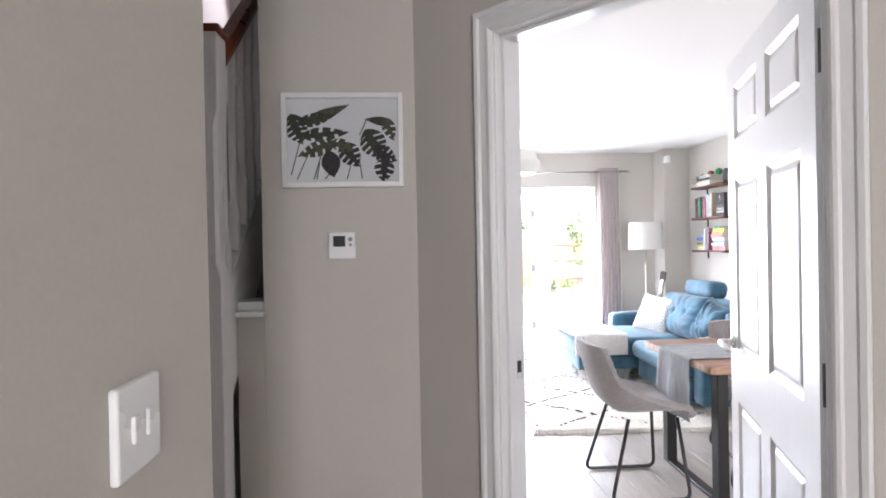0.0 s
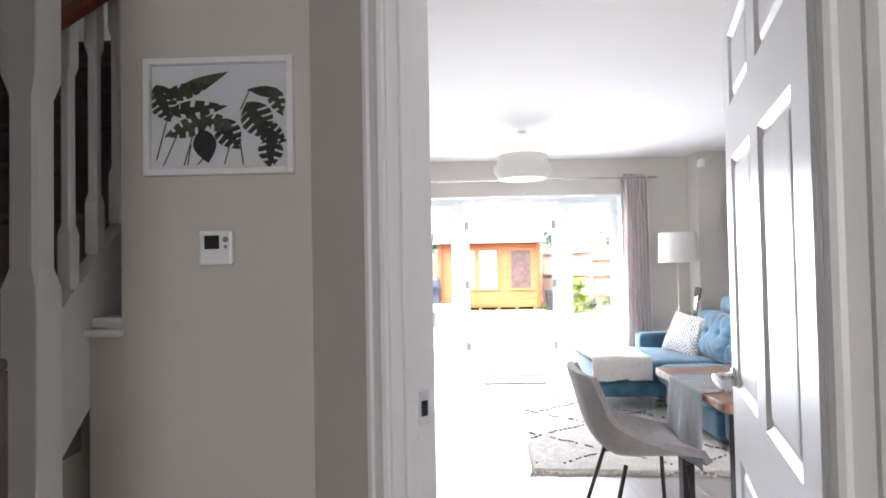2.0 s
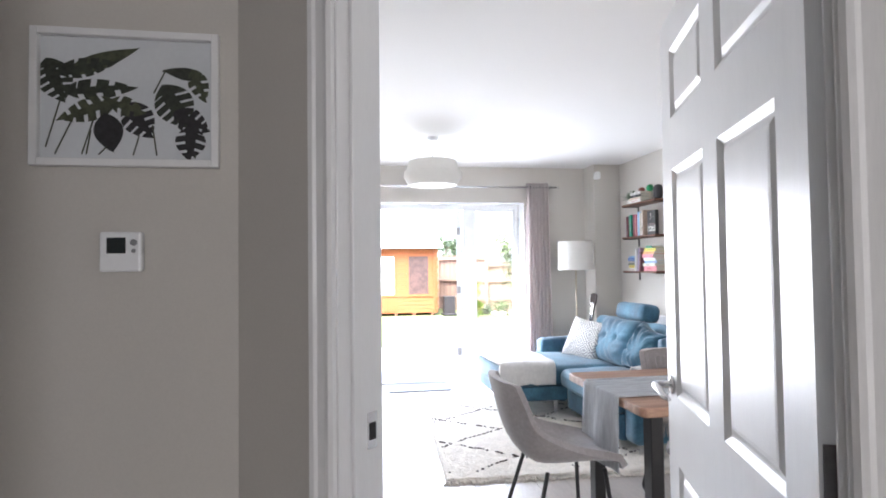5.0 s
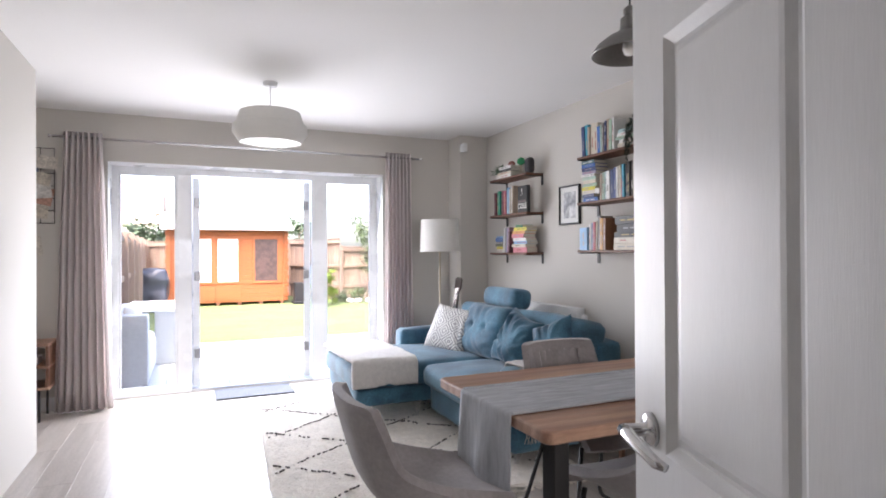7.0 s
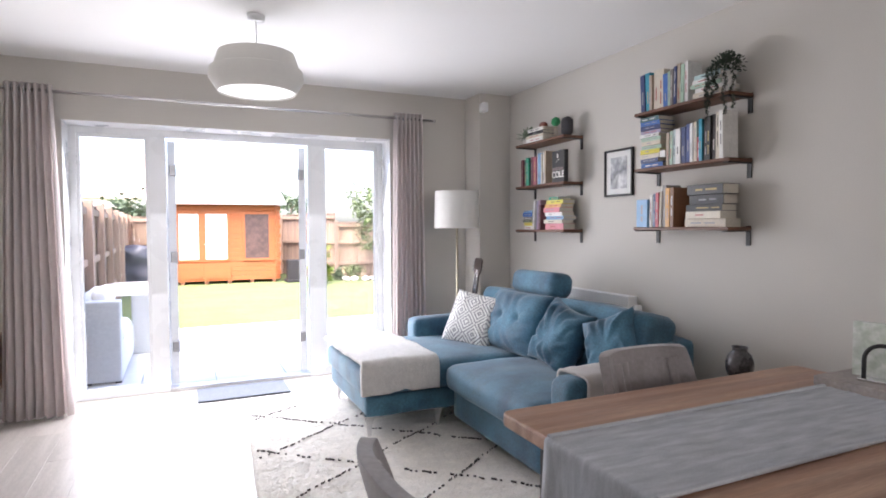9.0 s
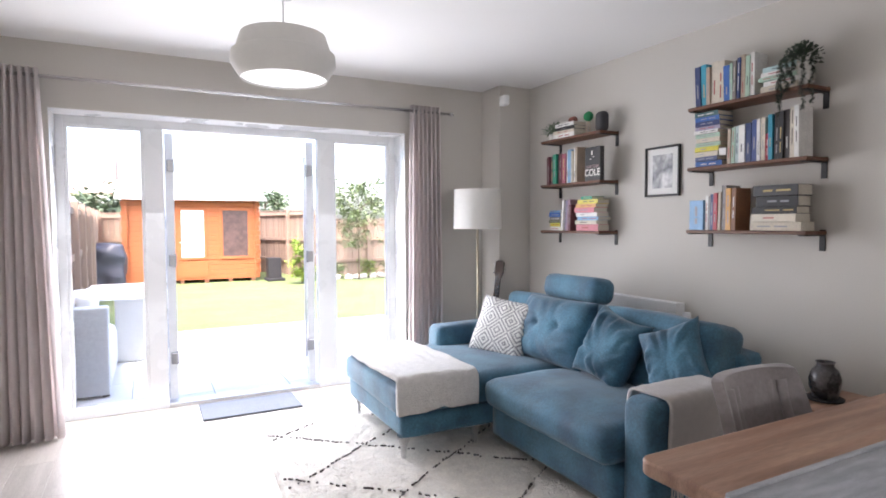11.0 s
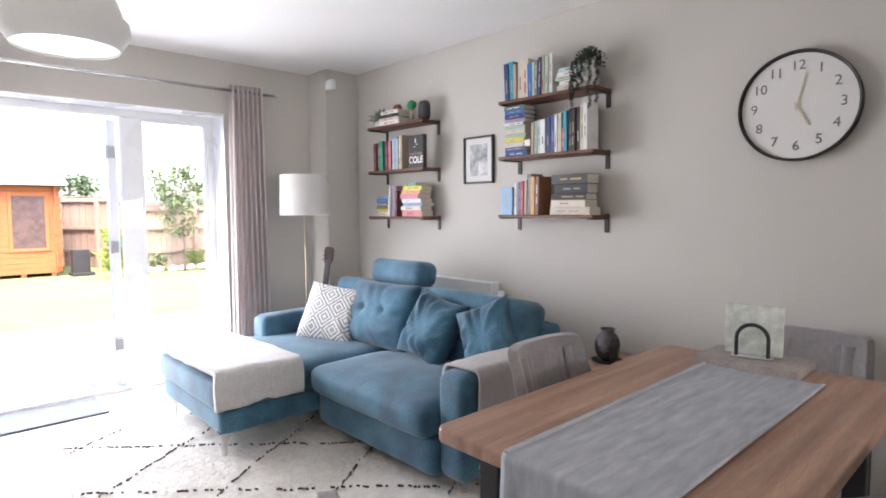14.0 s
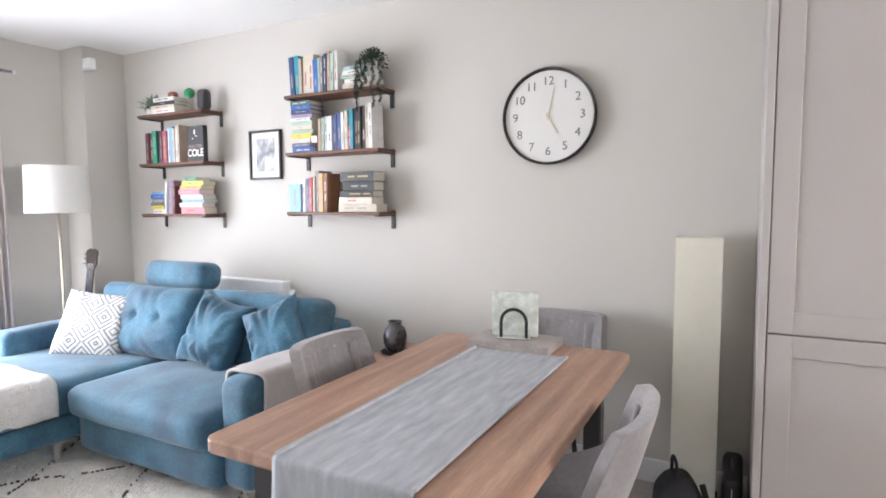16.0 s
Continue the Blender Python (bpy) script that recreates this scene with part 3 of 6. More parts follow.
for lx, ly, lz in ((2.79, 8.02, 0.15), (2.81, 8.86, 0.15), (3.25, 8.02, 0.15), (3.44, 6.84, 0.10), (4.17, 7.05, 0.10), (4.17, 8.82, 0.10)):
    b = BM()
    ring_loft(b, [[(lx + a * w, ly + c * w, z) for a, c in ((-1, -1), (1, -1), (1, 1), (-1, 1))] for z, w in ((0.020, 0.010), (lz * 0.65, 0.015), (lz + 0.002, 0.032))])
    box(b, lx - 0.012, lx + 0.09, ly - 0.012, ly + 0.012, lz - 0.016, lz)
    part("leg", b, CHROME, sofa, "chrome leg")

# ---- rug, mat ----
rug = thing("rug", pose(2.02, 6.63, 0, 0, 0, -3.2), "cream shaggy wool rug with dark broken diamond lines", "rug")
RW, RL = 1.75, 2.37
b = BM()
nx, ny = 150, 206
vg = []
for j in range(ny + 1):
    row = []
    for i in range(nx + 1):
        x, y = RW * i / nx, RL * j / ny
        edge = min(i, nx - i, j, ny - j)
        h = 0.024 + 0.004 * noise.noise(Vector((x * 14, y * 14, 0))) + 0.004 * noise.noise(Vector((x * 30, y * 30, 2))) + 0.009 * noise.noise(Vector((x * 90, y * 90, 7)))
        wob = 0.010 * noise.noise(Vector((x * 9, y * 9, 5))) if edge == 0 else 0
        row.append(b.verts.new((x + wob, y + wob, 0.001 if edge == 0 else h)))
    vg.append(row)
for j in range(ny):
    for i in range(nx):
        b.faces.new((vg[j][i], vg[j][i + 1], vg[j + 1][i + 1], vg[j + 1][i]))
part("wool_surface", b, RUG, rug, "", True)
b = BM()
rnd = random.Random(4)
for fam in (-1, 1):
    for c in range(-4, 6):
        t = 0.0
        while t < 3.4:
            x = c * 0.86 + 0.2 + t * 0.80 if fam > 0 else c * 0.86 + RW - t * 0.80
            y = t * 0.62 + 0.1
            x += 0.03 * noise.noise(Vector((t * 3, c, fam))) + rnd.uniform(-0.008, 0.008)
            if 0.03 < x < RW - 0.03 and 0.04 < y < RL - 0.04 and rnd.random() < 0.5 + 0.4 * noise.noise(Vector((t * 5, c * 3.1, fam))):
                a = math.atan2(0.62, fam * 0.78) + rnd.uniform(-0.5, 0.5)
                l, w = rnd.uniform(0.004, 0.010), rnd.uniform(0.002, 0.0038)
                zz = 0.028 + 0.007 * noise.noise(Vector((x * 14, y * 14, 0)))
                box(b, -l, l, -w, w, -0.003, 0.005, 0, 1, Matrix.Translation((x, y, zz)) @ Matrix.Rotation(a, 4, "Z"))
            t += 0.015
tagged(part("line_tufts", b, RUG_DARK, rug, "dark tufts in diamond lines"), kind="stuff")
b = BM()
rnd = random.Random(8)
for k in range(260):
    x = rnd.uniform(0, RW)
    box(b, -0.004, 0.004, -rnd.uniform(0.02, 0.05), 0.01, 0, 0.012, 0, 1, Matrix.Translation((x, 0, 0.002)) @ Matrix.Rotation(rnd.uniform(-0.4, 0.4), 4, "Z"))
tagged(part("fringe", b, RUG, rug, "cream fringe"), kind="stuff")
b = BM()
box(b, 1.84, 2.52, 9.26, 9.64, 0.0, 0.014, 0.004)
m_ = part("door_mat", b, mat("grey_looped_mat", (0.11, 0.12, 0.145), 0.95, var=0.15, scale=20, fine=200, bump=0.8), None)
tagged(m_, "flat grey textile mat inside the patio doors", "door mat")

# ---- dining table ----
TX0, TX1, TY0, TY1, TZ = 2.638, 4.0, 5.31, 6.15, 0.75
table = thing("dining_table", pose(0, 0, 0), "oiled wooden dining table with black steel legs", "dining table")
b = BM()
rings = []
for z, inset in ((TZ - 0.042, 0.007), (TZ - 0.038, 0.002), (TZ - 0.034, 0.0), (TZ - 0.007, 0.0), (TZ - 0.002, 0.002), (TZ, 0.007)):
    ring = []
    for cx, cy, a0 in ((TX1 - 0.035, TY1 - 0.035, 0), (TX0 + 0.035, TY1 - 0.035, 90), (TX0 + 0.035, TY0 + 0.035, 180), (TX1 - 0.035, TY0 + 0.035, 270)):
        ring += [(cx + (0.035 - inset) * math.cos(radians(a0 + 15 * k)), cy + (0.035 - inset) * math.sin(radians(a0 + 15 * k)), z) for k in range(7)]
    rings.append(ring)
ring_loft(b, rings)
part("tabletop", b, TABLE_WOOD, table)
for x in (TX0 + 0.10, TX1 - 0.10):
    b = BM()
    for y0, y1 in ((TY0 + 0.09, TY0 + 0.16), (TY1 - 0.16, TY1 - 0.09)):
        box(b, x - 0.015, x + 0.045, y0, y1, 0.0, TZ - 0.042, 0.004, 1)
    box(b, x - 0.015, x + 0.045, TY0 + 0.16, TY1 - 0.16, 0.0, 0.02, 0.003, 1)
    box(b, x - 0.015, x + 0.045, TY0 + 0.16, TY1 - 0.16, TZ - 0.062, TZ - 0.043, 0.003, 1)
    part("leg_frame", b, BLACK, table, "black steel leg frame")


def chair(m, label):
    """Upholstered bucket chair; faces +y, origin on the floor under the seat's middle."""
    ch = thing("dining_chair", m, label, "dining chair", "chairs round the dining table")
    b = BM()
    # shell: rows run from the seat's front edge back and up the backrest
    prof = [(0.24, 0.43, 0.20), (0.22, 0.462, 0.215), (0.12, 0.465, 0.235), (0.0, 0.455, 0.245), (-0.11, 0.45, 0.245), (-0.18, 0.475, 0.245), (-0.225, 0.54, 0.24), (-0.255, 0.63, 0.23),
            (-0.28, 0.72, 0.226), (-0.30, 0.79, 0.222), (-0.306, 0.820, 0.216), (-0.306, 0.832, 0.202)]
    n = 16
    top = []
    for i, (y, z, hw) in enumerate(prof):
        row = []
        f = i / (len(prof) - 1)
        arm = 0.135 * math.exp(-((f - 0.42) / 0.20) ** 2)
        wrap = 0.11 * max(0.0, min(1.0, (f - 0.25) * 2.2)) * (1 - 0.6 * f)
        for k in range(n + 1):
            u = 2 * k / n - 1
            e = abs(u) ** 3
            row.append(Vector((u * hw, y + wrap * e, z + arm * abs(u) ** 4 - 0.012 * (1 - u * u) * (f < 0.4))))
        top.append(row)
    vt = [[b.verts.new(p) for p in row] for row in top]
    for p, q in zip(vt, vt[1:]):
        for k in range(n):
            b.faces.new((p[k], p[k + 1], q[k + 1], q[k]))
    shell = part("shell", b, GREY_VELVET, ch, "taupe velvet bucket seat and back", True)
    so = shell.modifiers.new("thick", "SOLIDIFY")
    so.thickness, so.offset = 0.036, -1
    bv = shell.modifiers.new("round", "BEVEL")
    bv.width, bv.segments, bv.limit_method = 0.014, 2, "ANGLE"
    sb = shell.modifiers.new("soft", "SUBSURF")
    sb.levels = sb.render_levels = 1
    # stitched channels on the back's inner face
    for k in range(-3, 4):
        b = BM()
        x = k * 0.048
        tube(b, [(x, y + 0.025 + 0.1 * abs(x / 0.22) ** 3, z) for y, z in ((-0.232, 0.56), (-0.258, 0.64), (-0.282, 0.72), (-0.297, 0.785))], 0.011, 14, True, 2.7)
        part("channel", b, GREY_VELVET, ch, "", True)
    for s in (-1, 1):
        b = BM()
        pts = arc_path([(s * 0.17, 0.17, 0.43), (s * 0.235, 0.21, 0.011), (s * 0.235, -0.22, 0.011), (s * 0.17, -0.10, 0.43)], 0.05)
        tube(b, pts, 0.010, 10)
        part("sled_leg", b, BLACK, ch, "black steel sled leg", True)
    return ch


chair(pose(2.40, 5.71, 0, 0, 0, -90), "taupe velvet bucket chair at the head of the dining table")
chair(pose(3.40, 6.10, 0, 0, 0, 180), "taupe velvet bucket chair tucked under the table beside the sofa")
chair(pose(3.15, 5.41, 0, 0, 0, 1), "taupe velvet bucket chair tucked under the table")
chair(pose(4.08, 5.69, 0, 0, 0, 90), "taupe velvet bucket chair with channelled back against the wall")

# ---- table runner ----
runner = thing("table_runner", pose(0, 0, 0), "crinkled grey linen runner hanging over the table's end", "table runner")
b = BM()
RY0, RY1 = 5.51, 5.895
n, rows = 26, 120
total = 0.36 + (3.79 - TX0)
rings = []
for r in range(rows + 1):
    s = total * r / rows
    line = []
    for k in range(n + 1):
        u = k / n
        y = RY0 + (RY1 - RY0) * u + 0.006 * noise.noise(Vector((s * 3, u, 3)))
        cr = 0.0035 * noise.noise(Vector((s * 2.5, u * 9, 1))) + 0.0025 * noise.noise(Vector((s * 6, u * 22, 4)))
        if s < 0.345:
            d = 0.345 - s
            sway = 0.012 * math.sin(u * 9 + 0.6) * min(1, d * 5) + 0.008 * noise.noise(Vector((u * 6, d * 2, 7))) * min(1, d * 6)
            x, z = TX0 - 0.010 - abs(cr) - 0.012 * min(1, d * 4) + sway, TZ + 0.004 - d
        else:
            a = min(1.0, (s - 0.345) / 0.015)
            x, z = TX0 - 0.010 * (1 - a) + (s - 0.36 if a >= 1 else 0), TZ + 0.0065 + cr
        line.append((x, y, z))
    rings.append(line)
ring_loft(b, rings, False, False)
ob = part("cloth", b, RUNNER, runner, "", True)
so = ob.modifiers.new("thick", "SOLIDIFY")
so.thickness = 0.0025

for y in (RY0 - 0.004, RY1 - 0.010):
    b = BM()
    box(b, TX0, 3.79, y, y + 0.014, TZ + 0.003, TZ + 0.0125, 0.002, 1)
    part("hem", b, RUNNER, runner, "stitched hem")

# ---- ceiling lamps ----
pend = thing("pendant_lamp", pose(2.165, 8.05, 0.085), "white two-tier fabric drum pendant lamp", "pendant lamp")
b = BM()
lathe(b, [(0.012, (CZ - 0.085) - 0.03), (0.045, (CZ - 0.085) - 0.026), (0.05, (CZ - 0.085) - 0.004), (0.05, (CZ - 0.085))], 28)
part("ceiling_rose", b, UPVC, pend, "", True)
b = BM()
tube(b, [(0, 0, (CZ - 0.085) - 0.03), (0, 0, 2.15)], 0.004, 8)
part("flex", b, UPVC, pend)
b = BM()
lathe(b, [(0.200, 2.205), (0.208, 2.202), (0.240, 2.10), (0.238, 2.095), (0.204, 2.195), (0.200, 2.205)], 56, cap=False)
smooth_by_angle(part("shade", b, CREAM_SHADE, pend, "tapered white upper shade"))
b = BM()
lathe(b, [(0.240, 2.115), (0.252, 2.110), (0.258, 2.058), (0.210, 1.985), (0.206, 1.987), (0.250, 2.055), (0.240, 2.115)], 56, cap=False)
smooth_by_angle(part("shade_band", b, CREAM_SHADE, pend, "white lower shade band"))
b = BM()
lathe(b, [(0.001, 1.997), (0.205, 1.995), (0.205, 1.992), (0.001, 1.992)], 48)
part("diffuser", b, mat("white_acrylic_diffuser", (0.85, 0.85, 0.84), 0.5, var=0.01, bump=0), pend, "white diffuser disc")
b = BM()
lathe(b, [(0.022, 2.10), (0.022, 2.16), (0.008, 2.17)], 16)
part("lamp_holder", b, UPVC, pend)

pend2 = thing("dome_pendant_lamp", pose(3.33, 5.72, 0.0), "grey metal dome pendant lamp over the dining table", "pendant lamp")
GREY_METAL = mat("grey_spun_metal", (0.22, 0.215, 0.21), 0.35, metal=0.7, var=0.08, bump=0.03)
b = BM()
lathe(b, [(0.155, 2.11), (0.157, 2.115), (0.135, 2.15), (0.09, 2.185), (0.05, 2.205), (0.04, 2.22), (0.038, 2.26), (0.034, 2.262), (0.036, 2.215), (0.08, 2.182), (0.13, 2.143), (0.155, 2.11)], 40, cap=False)
smooth_by_angle(part("shade", b, GREY_METAL, pend2))
b = BM()
lathe(b, [(0.002, 2.105), (0.022, 2.112), (0.031, 2.135), (0.026, 2.165), (0.014, 2.19), (0.013, 2.22)], 20)
part("bulb", b, mat("frosted_bulb_glass", (0.85, 0.84, 0.80), 0.25, var=0.01, bump=0), pend2, "frosted white bulb", True)
b = BM()
lathe(b, [(0.028, 2.262), (0.026, 2.30), (0.010, 2.315)], 20)
part("cap", b, GREY_METAL, pend2, "", True)
b = BM()
tube(b, [(0, 0, 2.31), (0, 0, CZ - 0.03)], 0.004, 8)
part("flex", b, BLACK, pend2)
b = BM()
lathe(b, [(0.012, CZ - 0.035), (0.05, CZ - 0.028), (0.055, CZ)], 28)
part("ceiling_rose", b, GREY_METAL, pend2, "", True)

# ---- floor lamp ----
fl = thing("floor_lamp", pose(3.905, 9.08, 0), "slim brass floor lamp with a white drum shade", "floor lamp")
b = BM()
lathe(b, [(0.13, 0), (0.132, 0.008), (0.128, 0.018), (0.012, 0.024)], 36)
part("base", b, BRASS, fl, "", True)
b = BM()
tube(b, [(0, 0, 0.02), (0, 0, 1.44)], 0.009, 12)
part("pole", b, BRASS, fl, "", True)
b = BM()
lathe(b, [(0.186, 1.615), (0.195, 1.30), (0.192, 1.30), (0.183, 1.615), (0.186, 1.615)], 48, cap=False)
smooth_by_angle(part("shade", b, CREAM_SHADE, fl, "white fabric drum shade"))


# ---- lettering ----
def lettering(body, size, m, parent, material, name="lettering", bold=0.0):
    cu = bpy.data.curves.new(name, "FONT")
    cu.body, cu.size, cu.align_x, cu.align_y, cu.offset, cu.extrude = body, size, "CENTER", "CENTER", bold, 0.0006
    tmp = bpy.data.objects.new("tmp", cu)
    me = bpy.data.meshes.new_from_object(tmp)
    bpy.data.objects.remove(tmp)
    me.materials.append(material)
    ob = new(name, me)
    ob.parent = parent
    ob.matrix_basis = m
    return ob


# text on the right wall: its right is -y, its up z, it faces -x
ON_RIGHT_WALL = Matrix(((0, 0, -1, 0), (-1, 0, 0, 0), (0, 1, 0, 0), (0, 0, 0, 1)))

# ---- wall clock ----
clock = thing("wall_clock", Matrix.Translation((XW, 5.808, 1.780)) @ ON_RIGHT_WALL @ Matrix.Scale(0.96, 4), "round white wall clock with a thin black rim", "clock")
b = BM()
lathe(b, [(0.235, 0.0), (0.247, 0.004), (0.249, 0.046), (0.246, 0.050), (0.241, 0.048), (0.2355, 0.030)], 64, cap=False)
smooth_by_angle(part("rim", b, mat("dark_bronze_rim", (0.035, 0.030, 0.030), 0.45, metal=0.4, var=0.1, bump=0.03), clock, "thin dark rim"))
b = BM()
lathe(b, [(0.001, 0.026), (0.2345, 0.026), (0.2345, 0.031), (0.001, 0.031)], 64)
part("dial", b, mat("white_clock_dial", (0.70, 0.69, 0.66), 0.6, var=0.02, bump=0), clock, "white dial")
DARK_INK = mat("dark_grey_ink", (0.16, 0.155, 0.155), 0.7, var=0.05, bump=0)
for k in range(1, 13):
    a = radians(90 - 30 * k)
    lettering(str(k), 0.062, Matrix.Translation((0.180 * math.cos(a), 0.180 * math.sin(a), 0.0325)), clock, DARK_INK, "numeral")
for name, ang, ln, w in (("hour_hand", 90 - 30 * 5 + 0, 0.105, 0.004), ("minute_hand", 90 - 6 * 2.2, 0.15, 0.003)):
    b = BM()
    box(b, -0.02, ln, -w, w, 0.034, 0.036)
    b.transform(Matrix.Rotation(radians(ang), 4, "Z"))
    part(name, b, BRASS, clock, "pale brass hand")
b = BM()
lathe(b, [(0.009, 0.033), (0.009, 0.038), (0.002, 0.039)], 18)
part("hub", b, BRASS, clock)

# ---- shelves and books ----
SHX = XW - 0.185


def wall_shelf(y0, y1, z, label, group):
    th = thing("wall_shelf", pose(0, 0, 0), label, "shelf", group)
    b = BM()
    box(b, SHX, XW - 0.006, y0, y1, z - 0.018, z, 0.003, 1)
    part("board", b, SHELF_WOOD, th, "walnut-stained board")
    for y in (y0 + 0.022, y1 - 0.025):
        b = BM()
        box(b, XW - 0.007, XW - 0.001, y - 0.014, y + 0.014, z - 0.10, z + 0.006, 0.001, 1)
        box(b, SHX + 0.002, XW - 0.007, y - 0.014, y + 0.014, z - 0.025, z - 0.0185, 0.001, 1)
        part("bracket", b, BLACK, th, "black steel angle bracket")
    return th


BOOKMATS = {}


def book_mat(c):
    key = tuple(round(v, 3) for v in c)
    if key not in BOOKMATS:
        BOOKMATS[key] = mat("printed_book_cover", c, 0.42, var=0.14, scale=22, fine=120, bump=0.06, depth=0.0006)
    return BOOKMATS[key]


INK_LIGHT = mat("pale_cover_print", (0.75, 0.73, 0.68), 0.6, var=0.05, bump=0)
INK_GOLD = mat("gold_cover_print", (0.50, 0.38, 0.16), 0.5, var=0.1, bump=0)
INK_MID = mat("grey_cover_print", (0.32, 0.32, 0.34), 0.6, var=0.1, bump=0)
INK_RED = mat("red_cover_print", (0.38, 0.09, 0.08), 0.6, var=0.1, bump=0)
INK_DARK = mat("dark_cover_print", (0.05, 0.05, 0.06), 0.6, var=0.05, bump=0)


def book(m, th, h, d, colour, label="", print_bar=True, rnd=random):
    """Stands on z=0 with its spine towards -x, thick along y."""
    bk = thing("book", m, label or "paperback book on a wall shelf", "book", "books on the wall shelves")
    cm = book_mat(colour)
    b = BM()
    c = 0.0022
    box(b, 0, c, -th / 2, th / 2, 0, h, 0.0008, 1)
    box(b, c, d, -th / 2, -th / 2 + c, 0, h)
    box(b, c, d, th / 2 - c, th / 2, 0, h)
    part("cover", b, cm, bk)
    b = BM()
    box(b, c + 0.001, d - 0.004, -th / 2 + c, th / 2 - c, 0.002, h - 0.003)
    part("page_block", b, PAPER, bk, "cream page block")
    if print_bar and th > 0.012:
        lum = sum(colour) / 3
        pm = rnd.choice((INK_MID, INK_GOLD, INK_MID, INK_LIGHT)) if lum < 0.25 else rnd.choice((INK_MID, INK_RED, INK_DARK))
        z = rnd.uniform(0.12, 0.3) * h
        for _ in range(rnd.choice((1, 2, 2))):
            ln = rnd.uniform(0.18, 0.34) * h
            b = BM()
            box(b, -0.0006, 0.0004, -th * 0.09, th * 0.09, z, min(z + ln, h * 0.93))
            part("spine_print", b, pm, bk)
            z += ln + 0.08 * h
    return bk


def book_row(y, z, specs, rnd, label=""):
    """Upright books from high y (the room's far end) to low y. Each: thickness, height, colour, lean."""
    for th, h, c, *lean in specs:
        th *= 1.13
        a = lean[0] if lean else rnd.uniform(-1.2, 1.2)
        y -= th / 2
        h *= 1.14
        dp = rnd.uniform(0.10, 0.125)
        book(Matrix.Translation((SHX + 0.012 + rnd.uniform(0, 0.018), y, z + abs(math.sin(radians(a))) * th / 2)) @ Matrix.Rotation(radians(a), 4, "X"), th, h, dp, c, label or "upright paperback in a row on a wall shelf", True, rnd)
        y -= th / 2 + 0.0015
    return y


def book_pile(y, z, specs, rnd):
    """Flat books, spines to the room, stacked upwards. Each: thickness, length, colour."""
    for th, ln, c in specs:
        th *= 1.17
        m = Matrix.Translation((SHX + 0.010 + rnd.uniform(0, 0.02), y - rnd.uniform(-0.008, 0.008) + ln / 2, z + th / 2)) @ Matrix.Rotation(radians(rnd.uniform(-4, 4)), 4, "Z") @ Matrix.Rotation(radians(90), 4, "X")
        book(m, th, ln, rnd.uniform(0.115, 0.13), c, "book lying flat in a pile on a wall shelf", True, rnd)
        z += th + 0.001
    return z


NAVY, BLUE, SKYB, TEALB = (0.03, 0.05, 0.15), (0.03, 0.12, 0.40), (0.20, 0.38, 0.60), (0.03, 0.28, 0.40)
CREAM, WHITE, BEIGE, ORANGE = (0.60, 0.54, 0.44), (0.72, 0.71, 0.69), (0.45, 0.36, 0.28), (0.62, 0.33, 0.10)
RED, MAROON, PINK, GREEN = (0.42, 0.04, 0.06), (0.13, 0.035, 0.05), (0.60, 0.20, 0.24), (0.02, 0.27, 0.17)
BLACKB, GREYB, MINT, YELLOW = (0.02, 0.02, 0.022), (0.22, 0.20, 0.19), (0.38, 0.52, 0.42), (0.62, 0.55, 0.06)
LILAC = (0.33, 0.30, 0.42)
rb = random.Random(21)
L0, L1, R0, R1 = 8.125, 8.793, 6.725, 7.405
LZ, RZ = (1.287, 1.643, 1.985), (1.303, 1.660, 1.999)
for z in LZ:
    wall_shelf(L0, L1, z, "narrow walnut wall shelf on black brackets above the sofa", "shelves in the left group")
for z in RZ:
    wall_shelf(R0, R1, z, "narrow walnut wall shelf on black brackets", "shelves in the right group")

# right group, top: blue and white spines, then a pile with a trailing plant
y = book_row(R1 - 0.035, RZ[2], [(0.030, 0.20, NAVY, -3), (0.032, 0.205, TEALB, -3), (0.018, 0.185, BEIGE), (0.036, 0.205, CREAM), (0.038, 0.20, CREAM), (0.032, 0.17, BLUE, -2), (0.014, 0.175, MINT), (0.016, 0.18, GREYB),
                                  (0.017, 0.19, NAVY), (0.022, 0.20, BEIGE), (0.020, 0.19, MINT), (0.022, 0.20, WHITE)], rb)
book_pile(6.885, RZ[2], [(0.030, 0.19, CREAM), (0.020, 0.185, WHITE), (0.016, 0.19, MINT), (0.018, 0.18, WHITE), (0.022, 0.175, (0.40, 0.55, 0.55))], rb)
# right group, middle: a pile, then spines
book_pile(7.291, RZ[1], [(0.026, 0.165, BLUE), (0.020, 0.15, NAVY), (0.024, 0.15, CREAM), (0.022, 0.15, YELLOW), (0.020, 0.155, MINT), (0.022, 0.15, CREAM), (0.018, 0.155, MINT), (0.016, 0.15, WHITE), (0.018, 0.155, LILAC), (0.022, 0.15, NAVY), (0.020, 0.15, BLUE), (0.022, 0.155, (0.05, 0.12, 0.13))], rb)
book_row(7.160, RZ[1], [(0.016, 0.165, BEIGE), (0.018, 0.17, MINT), (0.020, 0.175, (0.42, 0.52, 0.52)), (0.030, 0.175, WHITE), (0.028, 0.18, NAVY), (0.026, 0.19, (0.04, 0.07, 0.22)), (0.016, 0.19, WHITE), (0.020, 0.195, CREAM),
                         (0.018, 0.12, RED), (0.020, 0.20, TEALB), (0.024, 0.205, BLACKB), (0.022, 0.205, BLACKB), (0.026, 0.21, (0.06, 0.05, 0.05)), (0.020, 0.215, CREAM), (0.020, 0.22, WHITE)], rb)
